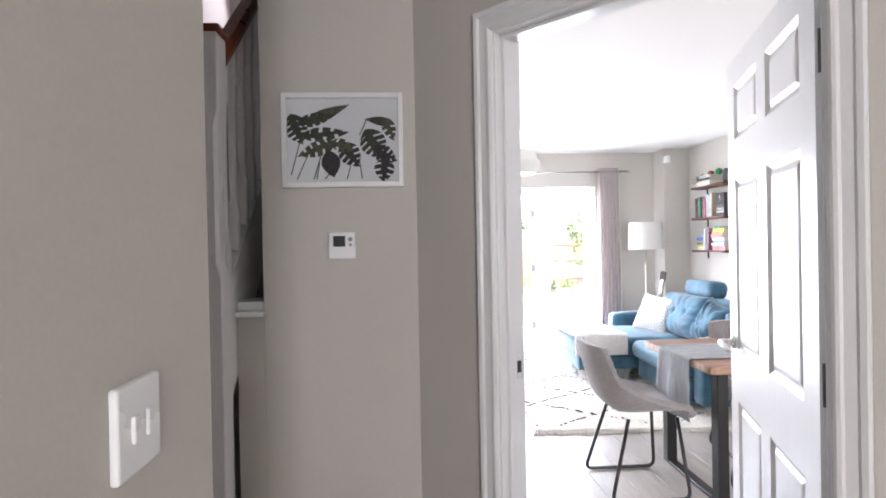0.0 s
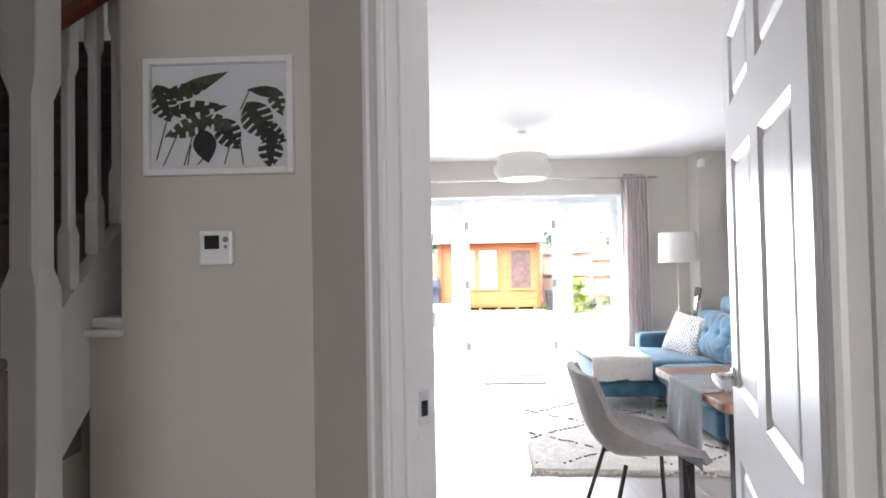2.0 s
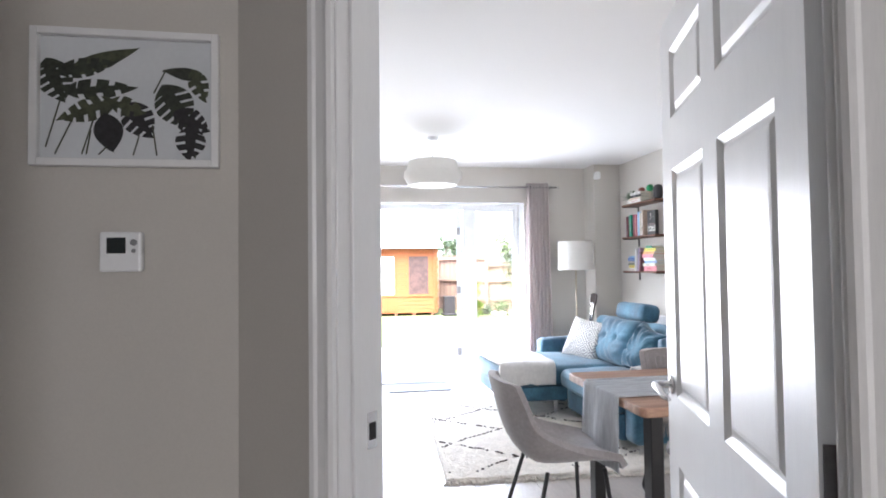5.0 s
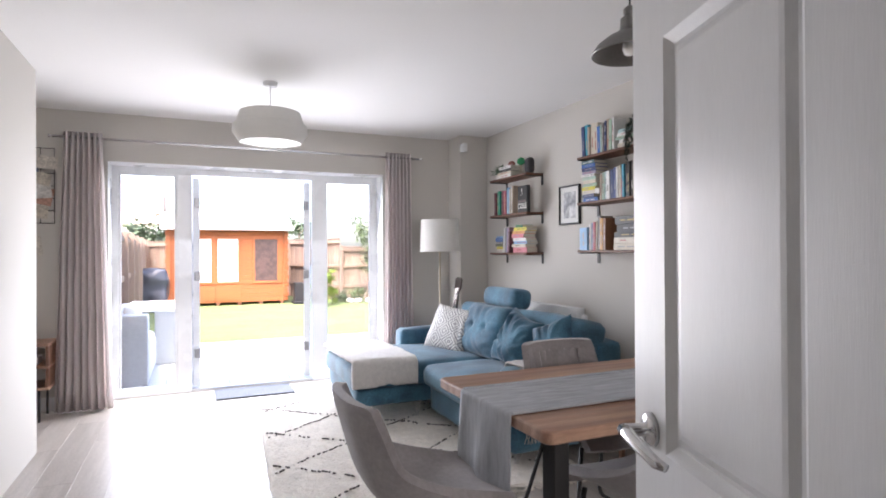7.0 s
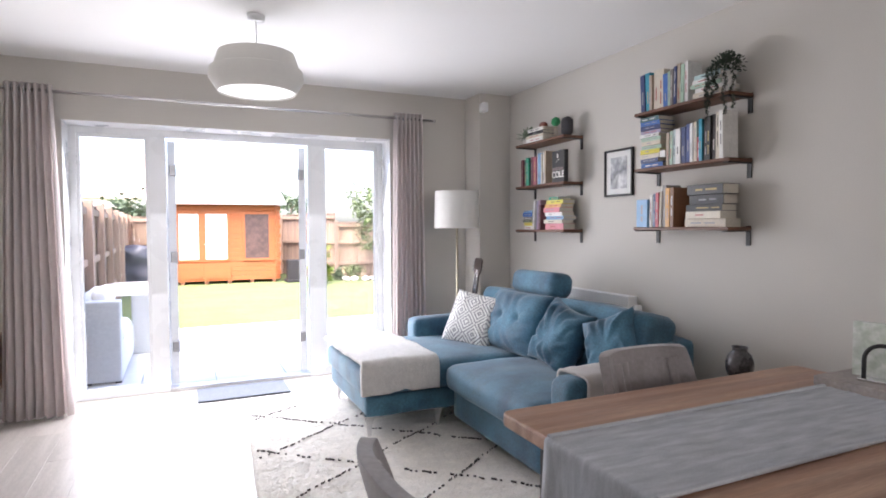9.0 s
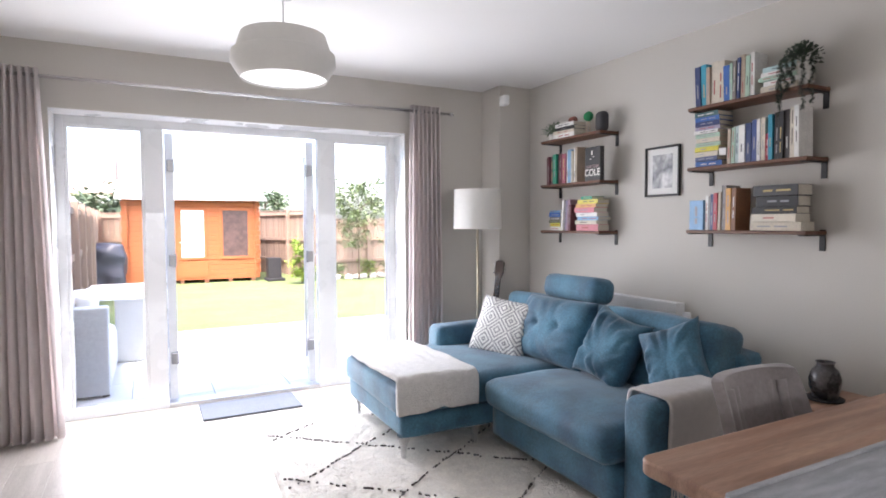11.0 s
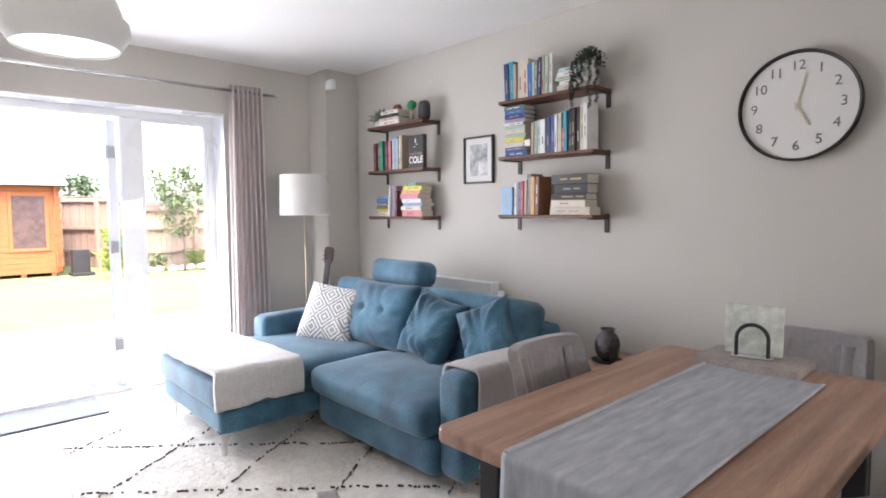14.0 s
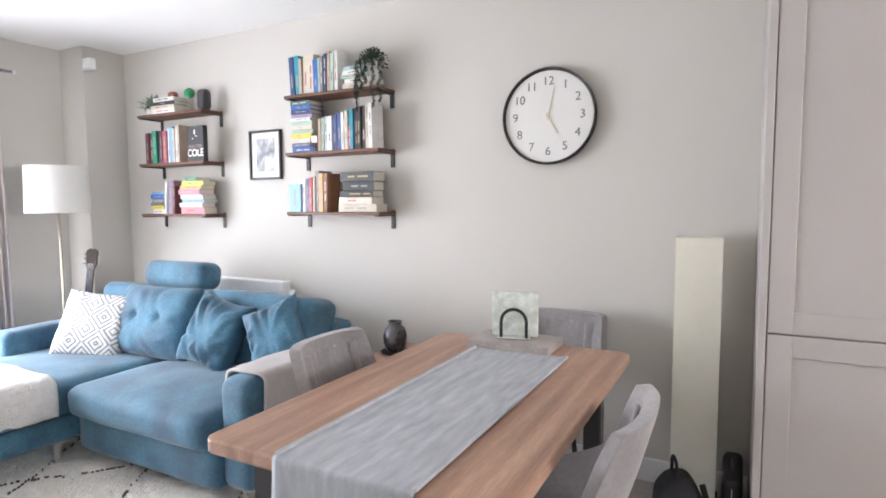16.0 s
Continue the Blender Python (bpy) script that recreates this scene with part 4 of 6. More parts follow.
# right group, bottom: spines, then a heavy pile
y = book_row(7.296, RZ[0], [(0.016, 0.17, WHITE), (0.014, 0.165, GREYB), (0.018, 0.175, NAVY), (0.020, 0.18, RED), (0.016, 0.185, BEIGE), (0.026, 0.215, GREYB), (0.026, 0.20, ORANGE), (0.022, 0.20, (0.22, 0.10, 0.05))], rb)
book_pile(6.895, RZ[0], [(0.038, 0.26, CREAM), (0.034, 0.235, CREAM), (0.030, 0.225, BLACKB), (0.045, 0.215, BLACKB), (0.046, 0.235, BLACKB)], rb)
b = BM()
cov = book(Matrix.Translation((SHX + 0.012, 7.346, RZ[0])) @ Matrix.Rotation(radians(0), 4, "Z"), 0.09, 0.168, 0.02, SKYB, "pale blue paperback facing outwards on a wall shelf", True, rb)
# left group, top: an untidy pile with ornaments; middle: spines; bottom: two piles
book_pile(8.53, LZ[2], [(0.028, 0.25, WHITE), (0.020, 0.23, CREAM), (0.022, 0.21, BLACKB), (0.022, 0.21, WHITE)], rb)
y = book_row(L1 - 0.045, LZ[1], [(0.018, 0.185, (0.10, 0.05, 0.04)), (0.026, 0.19, MAROON), (0.030, 0.19, (0.06, 0.03, 0.04)), (0.040, 0.20, GREEN), (0.030, 0.20, BLACKB), (0.024, 0.195, MAROON), (0.036, 0.195, (0.36, 0.10, 0.14)),
                                 (0.020, 0.20, WHITE), (0.032, 0.215, SKYB), (0.016, 0.205, CREAM), (0.018, 0.22, WHITE), (0.018, 0.225, BEIGE)], rb)
face = book(Matrix.Translation((SHX + 0.014, 8.212, LZ[1])) @ Matrix.Rotation(radians(-4), 4, "Z"), 0.17, 0.235, 0.034, BLACKB, "black hardback facing outwards with white title letters", False, rb)
lettering("COLE", 0.068, Matrix.Translation((-0.0012, 0, 0.055)) @ ON_RIGHT_WALL, face, INK_LIGHT, "title_lettering", 0.001)
lettering("MARTINA", 0.033, Matrix.Translation((-0.0012, 0, 0.098)) @ ON_RIGHT_WALL, face, mat("dim_red_print", (0.30, 0.22, 0.22), 0.6, bump=0), "title_lettering")
for q in ((0.015, 0.03, 0.15, 0.154), (-0.02, 0.0, 0.165, 0.169), (0.0, 0.012, 0.18, 0.21)):
    b = BM()
    box(b, -0.001, 0.0002, q[0], q[1], q[2], q[3])
    part("cover_print", b, INK_LIGHT, face)
book_pile(8.635, LZ[0], [(0.026, 0.13, WHITE), (0.022, 0.13, YELLOW), (0.018, 0.135, (0.10, 0.11, 0.05)), (0.020, 0.13, GREYB), (0.028, 0.13, BLUE), (0.014, 0.12, SKYB)], rb)
book_row(8.555, LZ[0], [(0.018, 0.20, WHITE, 4), (0.020, 0.20, LILAC, 4), (0.020, 0.205, (0.35, 0.22, 0.28), 5), (0.022, 0.17, MAROON, 3)], rb)
book_pile(8.285, LZ[0], [(0.040, 0.215, PINK), (0.024, 0.215, CREAM), (0.022, 0.21, SKYB), (0.024, 0.215, WHITE), (0.030, 0.21, PINK), (0.022, 0.205, ORANGE), (0.026, 0.20, YELLOW), (0.018, 0.11, GREEN)], rb)

LEAF = mat("succulent_leaf_green", (0.024, 0.038, 0.024), 0.55, var=0.3, scale=30, bump=0.1, second=(0.045, 0.066, 0.042), mix_scale=20)
LEAF_PALE = mat("grey_green_leaf", (0.12, 0.17, 0.11), 0.6, var=0.25, scale=30, bump=0.1)
POT = mat("white_glazed_pot", (0.72, 0.70, 0.67), 0.3, var=0.05, bump=0.02)


def leaf(bm, p, d, up, l, w):
    d, up = Vector(d).normalized(), Vector(up)
    s = d.cross(up).normalized() if d.cross(up).length > 1e-4 else Vector((1, 0, 0))
    n = s.cross(d).normalized()
    p = Vector(p)
    vs = [bm.verts.new(q) for q in (p, p + d * l * 0.35 + s * w + n * w * 0.3, p + d * l * 0.8 + s * w * 0.7, p + d * l, p + d * l * 0.8 - s * w * 0.7, p + d * l * 0.35 - s * w + n * w * 0.3)]
    bm.faces.new(vs[:4])
    bm.faces.new([vs[0], vs[3], vs[4], vs[5]])


plant = thing("trailing_plant", pose(SHX + 0.075, 6.803, RZ[2]), "dark green trailing plant in a white pot on a shelf", "plant")
b = BM()
lathe(b, [(0.026, 0.0), (0.036, 0.005), (0.046, 0.115), (0.043, 0.117), (0.038, 0.09)], 24)
part("pot", b, POT, plant, "small white glazed pot", True)
b = BM()
rp = random.Random(3)
for k in range(380):
    a, e = rp.uniform(0, 6.283), rp.uniform(-0.2, 1.5)
    r = rp.uniform(0.03, 0.085)
    q = Vector((math.cos(a) * math.cos(e), math.sin(a) * math.cos(e), math.sin(e)))
    leaf(b, Vector((0, 0, 0.13)) + q * r, q + Vector((rp.uniform(-.6, .6), rp.uniform(-.6, .6), rp.uniform(-.6, .6))), (0.1, 0.2, 1), 0.020, 0.006)
part("crown", b, LEAF, plant)
for yy, xx, ln in ((0.07, -0.055, 0.27), (0.05, -0.075, 0.17), (0.02, -0.08, 0.15), (-0.05, -0.07, 0.25), (-0.075, -0.04, 0.22), (-0.01, -0.085, 0.12), (0.085, -0.03, 0.19)):
    b = BM()
    pts = [Vector((xx * f * 1.0, yy * f, 0.145 + 0.03 * math.sin(f * 3.1))) for f in (0.2, 0.6, 1.0)] + [Vector((xx - 0.012 + 0.006 * math.sin(k), yy * 1.02 + 0.008 * math.sin(k * 1.7), 0.13 - ln * k / 8)) for k in range(1, 9)]
    tube(b, pts, 0.0016, 5)
    for p, q in zip(pts[2:], pts[3:]):
        for f in (0.0, 0.25, 0.5, 0.75):
            for s in range(4):
                a = rp.uniform(0, 6.283)
                leaf(b, p.lerp(q, f), (math.cos(a), math.sin(a), -0.35), (0, 0, 1), 0.015, 0.0055)
    part("trailing_strand", b, LEAF, plant)

spider = thing("potted_plant", pose(SHX + 0.07, 8.717, LZ[2]), "small spiky grey-green plant in a pot at the shelf end", "plant")
b = BM()
lathe(b, [(0.02, 0.0), (0.034, 0.004), (0.038, 0.05), (0.034, 0.05)], 20)
part("pot", b, POT, spider, "", True)
b = BM()
for k in range(150):
    a, e = rp.uniform(0, 6.283), rp.uniform(0.0, 1.4)
    q = Vector((math.cos(a) * math.cos(e), math.sin(a) * math.cos(e), math.sin(e)))
    leaf(b, Vector((0, 0, 0.05)) + q * rp.uniform(0.01, 0.06), q + Vector((0, 0, rp.uniform(-0.4, 0.2))), (0.3, 0.1, 1), rp.uniform(0.03, 0.06), 0.006)
part("leaves", b, LEAF_PALE, spider)

orn = thing("speaker", pose(SHX + 0.08, 8.191, LZ[2]), "dark grey rounded speaker on the shelf end", "speaker")
b = BM()
soft_box(b, (0.075, 0.095, 0.145), (0, 0, 0.0725), 0.036, 0, 0.0, 8)
part("body", b, mat("dark_grey_speaker_cloth", (0.045, 0.043, 0.048), 0.8, var=0.2, fine=400, bump=0.3), orn, "", True)
orn2 = thing("ornament", pose(SHX + 0.07, 8.32, LZ[2]), "small ornament tree with a green crown on wire legs", "ornament")
b = BM()
bmesh.ops.create_icosphere(b, subdivisions=3, radius=0.035)
for v in b.verts:
    v.co = v.co * (1 + 0.14 * noise.noise(v.co * 60)) + Vector((0, 0, 0.128))
part("crown", b, mat("bright_green_felt", (0.03, 0.25, 0.10), 0.9, var=0.2, bump=0.4), orn2, "", True)
for s in (-1, 1):
    b = BM()
    tube(b, [(0, s * 0.022, 0), (0, s * 0.016, 0.05), (0, 0.004 * s, 0.10)], 0.004, 8)
    part("leg", b, mat("cream_cord", (0.6, 0.52, 0.42), 0.8), orn2, "", True)
orn3 = thing("ornament", pose(SHX + 0.075, 8.502, LZ[2] + 0.111), "small red-brown ornament on stacked books", "ornament")
b = BM()
soft_box(b, (0.05, 0.075, 0.045), (0, 0, 0.022), 0.02, 0.006, 0.010, 7)
part("body", b, mat("red_brown_clay", (0.22, 0.07, 0.05), 0.6, var=0.3, scale=40), orn3, "", True)
cube = thing("small_box", pose(SHX + 0.01, 7.183, RZ[1] + 0.031), "tiny white box on stacked books", "box")
b = BM()
box(b, 0, 0.04, -0.022, 0.022, 0.0215, 0.06, 0.002)
part("body", b, POT, cube)

# ---- framed picture between the shelves ----
pic = thing("picture_frame", Matrix.Translation((XW, 7.737, 1.675)) @ ON_RIGHT_WALL @ Matrix.Diagonal((0.91, 0.933, 1, 1)), "small black picture frame with a pale mount and dim grey photograph", "picture")
for x0, x1, y0, y1 in ((-0.152, -0.138, -0.172, 0.172), (0.138, 0.152, -0.172, 0.172), (-0.138, 0.138, -0.172, -0.158), (-0.138, 0.138, 0.158, 0.172)):
    b = BM()
    box(b, x0, x1, y0, y1, 0, 0.022, 0.002, 1)
    part("frame_side", b, BLACK, pic)
b = BM()
box(b, -0.138, 0.138, -0.158, 0.158, 0.002, 0.010)
part("mount", b, mat("white_card_mount", (0.70, 0.70, 0.68), 0.8, var=0.02, bump=0), pic)
b = BM()
box(b, -0.088, 0.088, -0.115, 0.115, 0.010, 0.0112)
part("print", b, mat("grey_photograph", (0.20, 0.21, 0.24), 0.5, var=0.5, scale=9, fine=30, bump=0, second=(0.5, 0.5, 0.5), mix_scale=7), pic)

# ---- radiator ----
rad = thing("radiator", pose(0, 0.20, 0.08), "white panel radiator behind the sofa", "radiator")
b = BM()
box(b, 4.415, 4.43, 7.36, 8.12, 0.17, 0.75, 0.004)
box(b, 4.47, 4.482, 7.36, 8.12, 0.17, 0.75, 0.004)
part("panel", b, UPVC, rad)
b = BM()
for k in range(30):
    y = 7.38 + k * 0.0247
    box(b, 4.428, 4.472, y, y + 0.011, 0.752, 0.765)
box(b, 4.412, 4.430, 7.355, 8.125, 0.748, 0.768, 0.002)
box(b, 4.470, 4.486, 7.355, 8.125, 0.748, 0.768, 0.002)
part("top_grille", b, UPVC, rad)
b = BM()
box(b, 4.41, 4.488, 7.347, 7.357, 0.17, 0.768, 0.002)
part("side_panel", b, UPVC, rad)
b = BM()
lathe(b, [(0.02, 0), (0.024, 0.004), (0.024, 0.05), (0.018, 0.058)], 18, (4.45, 7.30, 0.66))
part("thermostat_knob", b, UPVC, rad, "", True)
b = BM()
tube(b, [(4.45, 7.30, 0.66), (4.45, 7.30, -0.08)], 0.008, 8)
part("pipe", b, CHROME, rad)

# ---- cushions and throws on the sofa ----


def cushion_pose(x, y, z, yaw, tilt, roll=0):
    return Matrix.Translation((x, y, z)) @ Matrix.Rotation(radians(yaw), 4, "Z") @ Matrix.Rotation(radians(tilt), 4, "X") @ Matrix.Rotation(radians(roll), 4, "Y")


def patterned():
    """White cotton printed with nested grey diamonds."""
    m = mat("white_cotton_with_grey_diamonds", (0.76, 0.75, 0.73), 0.9, var=0.04, scale=20, fine=250, bump=0.3, depth=0.001)
    nt = m.node_tree
    N, L = nt.nodes, nt.links
    tc = N.new("ShaderNodeTexCoord")
    sep = N.new("ShaderNodeSeparateXYZ")
    L.new(tc.outputs["Object"], sep.inputs[0])

    def math_node(op, a, v=None, c=None):
        n = N.new("ShaderNodeMath")
        n.operation = op
        for k, q in enumerate((a, v)):
            if q is None:
                continue
            if isinstance(q, (int, float)):
                n.inputs[k].default_value = q
            else:
                L.new(q, n.inputs[k])
        return n.outputs[0]
    u = math_node("PINGPONG", math_node("MULTIPLY", sep.outputs["X"], 6.2), 0.5)
    v = math_node("PINGPONG", math_node("ADD", math_node("MULTIPLY", sep.outputs["Z"], 6.2), 0.25), 0.5)
    dsum = math_node("ADD", math_node("MULTIPLY", v, 5.2), math_node("MULTIPLY", u, 5.2))
    stripe = math_node("GREATER_THAN", math_node("FRACT", dsum), 0.58)
    mx = N.new("ShaderNodeMix")
    mx.data_type = "RGBA"
    mx.inputs[7].default_value = (0.30, 0.30, 0.31, 1)
    bsdf = N["Principled BSDF"]
    L.new(bsdf.inputs["Base Color"].links[0].from_socket, mx.inputs[6])
    L.new(stripe, mx.inputs[0])
    L.new(mx.outputs[2], bsdf.inputs["Base Color"])
    return m


b = BM()
pillow(b, 0.43, 0.42, 0.15, seed=1.0)
ob = part("cushion", b, patterned(), None, "", True, cushion_pose(3.72, 8.423, 0.62, -60, -26, 7))
tagged(ob, "white cushion printed with grey nested diamonds", "cushion", "sofa cushions")
for x, y, z, yaw, tilt, roll, w, t, sd in ((3.851, 7.51, 0.635, -78, -22, 16, 0.36, 0.20, 2.0), (3.907, 7.114, 0.635, -76, -20, -24, 0.34, 0.18, 4.0)):
    b = BM()
    pillow(b, w, w + 0.07, t, seed=sd, wrinkle=0.013, pinch=0.15)
    ob = part("cushion", b, TEAL, None, "", True, cushion_pose(x, y, z, yaw, tilt, roll))
    tagged(ob, "plump creased teal velvet cushion leaning on the sofa back", "cushion", "sofa cushions")
b = BM()
pillow(b, 0.63, 0.44, 0.20, seed=6.0, wrinkle=0.008, pinch=0.03, tufts=((-0.30, 0.1), (0.30, 0.1)))
ob = part("cushion", b, TEAL, None, "", True, cushion_pose(3.88, 8.06, 0.645, -86, -20, 0))
tagged(ob, "large tufted teal velvet back cushion below the headrest", "cushion", "sofa cushions")


def draped(name, path, x0, x1, material, label, category, thick, seed, fringe=False, amp=0.012):
    """A cloth laid along a path in y and z, between x0 and x1."""
    pts = arc_path([(0, y, z) for y, z in path], 0.045, 6)
    fine = []
    for p, q in zip(pts, pts[1:]):
        k = max(1, int((q - p).length / 0.02))
        fine += [p.lerp(q, i / k) for i in range(k)]
    fine.append(pts[-1])
    th = thing(name, pose(0, 0, 0), label, category)
    b = BM()
    n = 36
    rings = []
    for i, p in enumerate(fine):
        line = []
        for k in range(n + 1):
            u = k / n
            e = noise.noise(Vector((u * 3 + seed, i * 0.05, seed)))
            f = noise.noise(Vector((u * 11 + seed, i * 0.16, 2)))
            end = 0.02 * noise.noise(Vector((seed, u * 3, 4)))
            x = x0 + (x1 - x0) * u + 0.018 * noise.noise(Vector((i * 0.08, seed, 1 if u < 0.5 else 2)))
            line.append((x, p.y + 0.3 * amp * e, p.z + abs(amp * e) * 0.7 + 0.3 * amp * f + (end if i in (0, len(fine) - 1) else 0)))
        rings.append(line)
    ring_loft(b, rings, False, False)
    ob = part("cloth", b, material, th, "", True)
    so = ob.modifiers.new("thick", "SOLIDIFY")
    so.thickness = thick
    so.offset = 0
    if fringe:
        b = BM()
        rf = random.Random(9)
        for k in range(46):
            x = x0 + (x1 - x0) * (k + 0.5) / 46
            p = fine[-1]
            tube(b, [(x, p.y, p.z), (x + rf.uniform(-.008, .008), p.y + rf.uniform(-.006, .006), p.z - 0.045), (x + rf.uniform(-.014, .014), p.y + rf.uniform(-.01, .01), p.z - 0.09)], 0.0026, 5)
        tagged(part("fringe", b, material, th, "twisted fringe"), kind="stuff")
    return th


draped("throw", [(8.93, 0.475), (7.935, 0.492), (7.935, 0.30)], 2.72, 3.22, THROW, "white fleece throw spread over the chaise end", "throw", 0.03, 2.0, amp=0.026)
draped("throw", [(6.985, 0.50), (6.962, 0.615), (6.745, 0.612), (6.73, 0.26)], 3.44, 3.86, GREY_THROW, "pale grey knitted throw with fringe over the sofa arm", "throw", 0.014, 5.0, True)

# ---- side table and vase ----
st = thing("side_table", pose(4.22, 6.46, 0, 0, 0, 0), "small square wooden side table beside the sofa", "side table")
b = BM()
box(b, -0.21, 0.21, -0.20, 0.20, 0.53, 0.555, 0.006)
part("top", b, TABLE_WOOD, st)
for sx in (-1, 1):
    for sy in (-1, 1):
        b = BM()
        ring_loft(b, [[(sx * 0.17 + a * w, sy * 0.16 + c * w, z) for a, c in ((-1, -1), (1, -1), (1, 1), (-1, 1))] for z, w in ((0, 0.012), (0.53, 0.018))])
        part("leg", b, TABLE_WOOD, st)
b = BM()
lathe(b, [(0.038, 0.0), (0.048, 0.004), (0.062, 0.05), (0.064, 0.085), (0.052, 0.125), (0.034, 0.142), (0.034, 0.155), (0.040, 0.162), (0.034, 0.160), (0.028, 0.145)], 32, cap=False)
vz = part("vase", b, mat("dark_mottled_glaze", (0.035, 0.032, 0.034), 0.28, var=0.5, scale=14, bump=0.1, second=(0.10, 0.09, 0.09), mix_scale=10), None, "", True, pose(4.20, 6.555, 0.565))
tagged(vz, "dark mottled ceramic vase on the side table", "vase")
b = BM()
lathe(b, [(0.06, 0), (0.075, 0.003), (0.078, 0.009), (0.05, 0.009)], 28)
cs = part("coaster", b, BLACK_CLOTH, None, "", False, pose(4.20, 6.555, 0.556))
tagged(cs, "dark round coaster under the vase", "coaster")

# ---- board and napkin holder on the table ----
SLATE = mat("mottled_grey_board", (0.30, 0.275, 0.26), 0.6, var=0.2, scale=14, fine=80, bump=0.15, second=(0.38, 0.33, 0.30), mix_scale=9)
b = BM()
box(b, 3.775, 4.0, 5.585, 5.93, TZ + 0.001, TZ + 0.036, 0.003)
bd = part("serving_board", b, SLATE, None)
tagged(bd, "rectangular mottled grey stone board on the dining table", "serving board")
nh = thing("napkin_holder", Matrix.Translation((3.885, 5.76, TZ + 0.036)) @ Matrix.Rotation(radians(-78), 4, "Z"), "arched napkin holder with patterned paper napkins", "napkin holder")
b = BM()
box(b, -0.07, 0.07, -0.045, 0.035, 0.0, 0.012, 0.004)
part("base", b, CHROME, nh, "chrome base")
b = BM()
arch = [(-0.052, -0.035, 0.012), (-0.052, -0.035, 0.06)] + [(-0.052 * math.cos(a), -0.035, 0.075 + 0.052 * math.sin(a)) for a in [math.pi * k / 12 for k in range(13)]] + [(0.052, -0.035, 0.06), (0.052, -0.035, 0.012)]
tube(b, arch, 0.007, 10)
part("arch", b, BLACK, nh, "black arch", True)
b = BM()
box(b, -0.095, 0.095, -0.008, 0.022, 0.012, 0.195, 0.002)
part("napkin_block", b, mat("green_printed_paper", (0.72, 0.73, 0.70), 0.85, var=0.1, scale=40, bump=0.2, second=(0.48, 0.54, 0.46), mix_scale=26), nh, "white napkins with green leaf print")

# ---- paper floor lamp, bags, tall cabinet ----
pl = thing("paper_floor_lamp", pose(4.33, 5.09, 0, 0, 0, 2), "tall square cream rice-paper floor lamp, unlit", "floor lamp")
b = BM()
rings = []
for k in range(61):
    z = 0.05 + 1.15 * k / 60
    w = 0.090 + 0.0003 * math.sin(k * 1.9) + 0.0006 * noise.noise(Vector((k * 0.7, 0, 0)))
    rings.append([(a * w, c * w, z) for a, c in ((-1, -1), (0, -1.0), (1, -1), (1, 0), (1, 1), (0, 1), (-1, 1), (-1, 0))])
ring_loft(b, rings)
part("paper_shade", b, CREAM_PAPER, pl)
b = BM()
box(b, -0.10, 0.10, -0.10, 0.10, 0.0, 0.05, 0.004)
part("base", b, BLACK, pl)
bag = thing("rucksack", pose(4.0, 5.12, 0, 0, 0, 20), "small black nylon rucksack on the floor", "bag")
b = BM()
soft_box(b, (0.24, 0.20, 0.28), (0, 0, 0.14), 0.08, 0.02, 0.020, 9)
for v in b.verts:
    f = 1 - 0.35 * max(0, v.co.z - 0.1) / 0.28
    v.co.x *= f
    v.co.y *= f
part("body", b, BLACK_CLOTH, bag, "", True)
b = BM()
tube(b, arc_path([(-0.03, 0.02, 0.27), (-0.045, 0.02, 0.35), (0.025, 0.02, 0.36), (0.03, 0.02, 0.27)], 0.03), 0.007, 8)
part("handle", b, BLACK_CLOTH, bag, "", True)
b = BM()
tube(b, [(-0.06, -0.085, 0.05), (-0.065, -0.10, 0.17), (-0.04, -0.075, 0.27)], 0.012, 8, True, 0.4)
part("strap", b, BLACK_CLOTH, bag, "", True)
case = thing("laptop_case", pose(4.24, 4.935, 0), "black soft case standing against the cabinet", "bag")
b = BM()
soft_box(b, (0.34, 0.075, 0.26), (0, 0, 0.13), 0.025, 0.0, 0.006, 8)
part("body", b, BLACK_CLOTH, case, "", True)
b = BM()
tube(b, [(-0.172, 0.0, 0.02), (-0.173, 0, 0.24)], 0.003, 6)
part("zip", b, CHROME, case)
b = BM()
tube(b, arc_path([(-0.12, 0, 0.255), (-0.12, 0, 0.30), (-0.02, 0, 0.30), (-0.02, 0, 0.255)], 0.02), 0.007, 8)
part("handle", b, BLACK_CLOTH, case, "", True)

CX = 3.90
def tall_cabinet(y1, w):
    cb = thing("tall_cabinet", pose(0, 0, 0), "tall mushroom-painted shaker kitchen cabinet", "kitchen cabinet", "tall kitchen cabinets")
    b = BM()
    box(b, CX + 0.022, XW - 0.002, y1 - w, y1, 0.12, 2.24, 0.001, 1)
    box(b, CX + 0.06, XW - 0.002, y1 - w, y1, 0.0, 0.12)
    part("carcass", b, CABINET, cb)
    for z0, z1 in ((0.13, 0.893), (0.899, 2.24)):
        shaker_door(cb, y1 - w + 0.002, y1 - 0.002, z0, z1)
    return cb


def shaker_door(cb, y0, y1, z0, z1):
    s = 0.075
    b = BM()
    box(b, CX + 0.008, CX + 0.02, y0 + s, y1 - s, z0 + s, z1 - s)
    door = part("door", b, CABINET, cb)
    for a, c in ((y0, y0 + s), (y1 - s, y1)):
        b = BM()
        box(b, CX, CX + 0.02, a, c, z0, z1, 0.0015, 1)
        part("stile", b, CABINET, door)
    for a, c in ((z0, z0 + s), (z1 - s, z1)):
        b = BM()
        box(b, CX, CX + 0.02, y0 + s, y1 - s, a, c, 0.0015, 1)
        part("rail", b, CABINET, door)


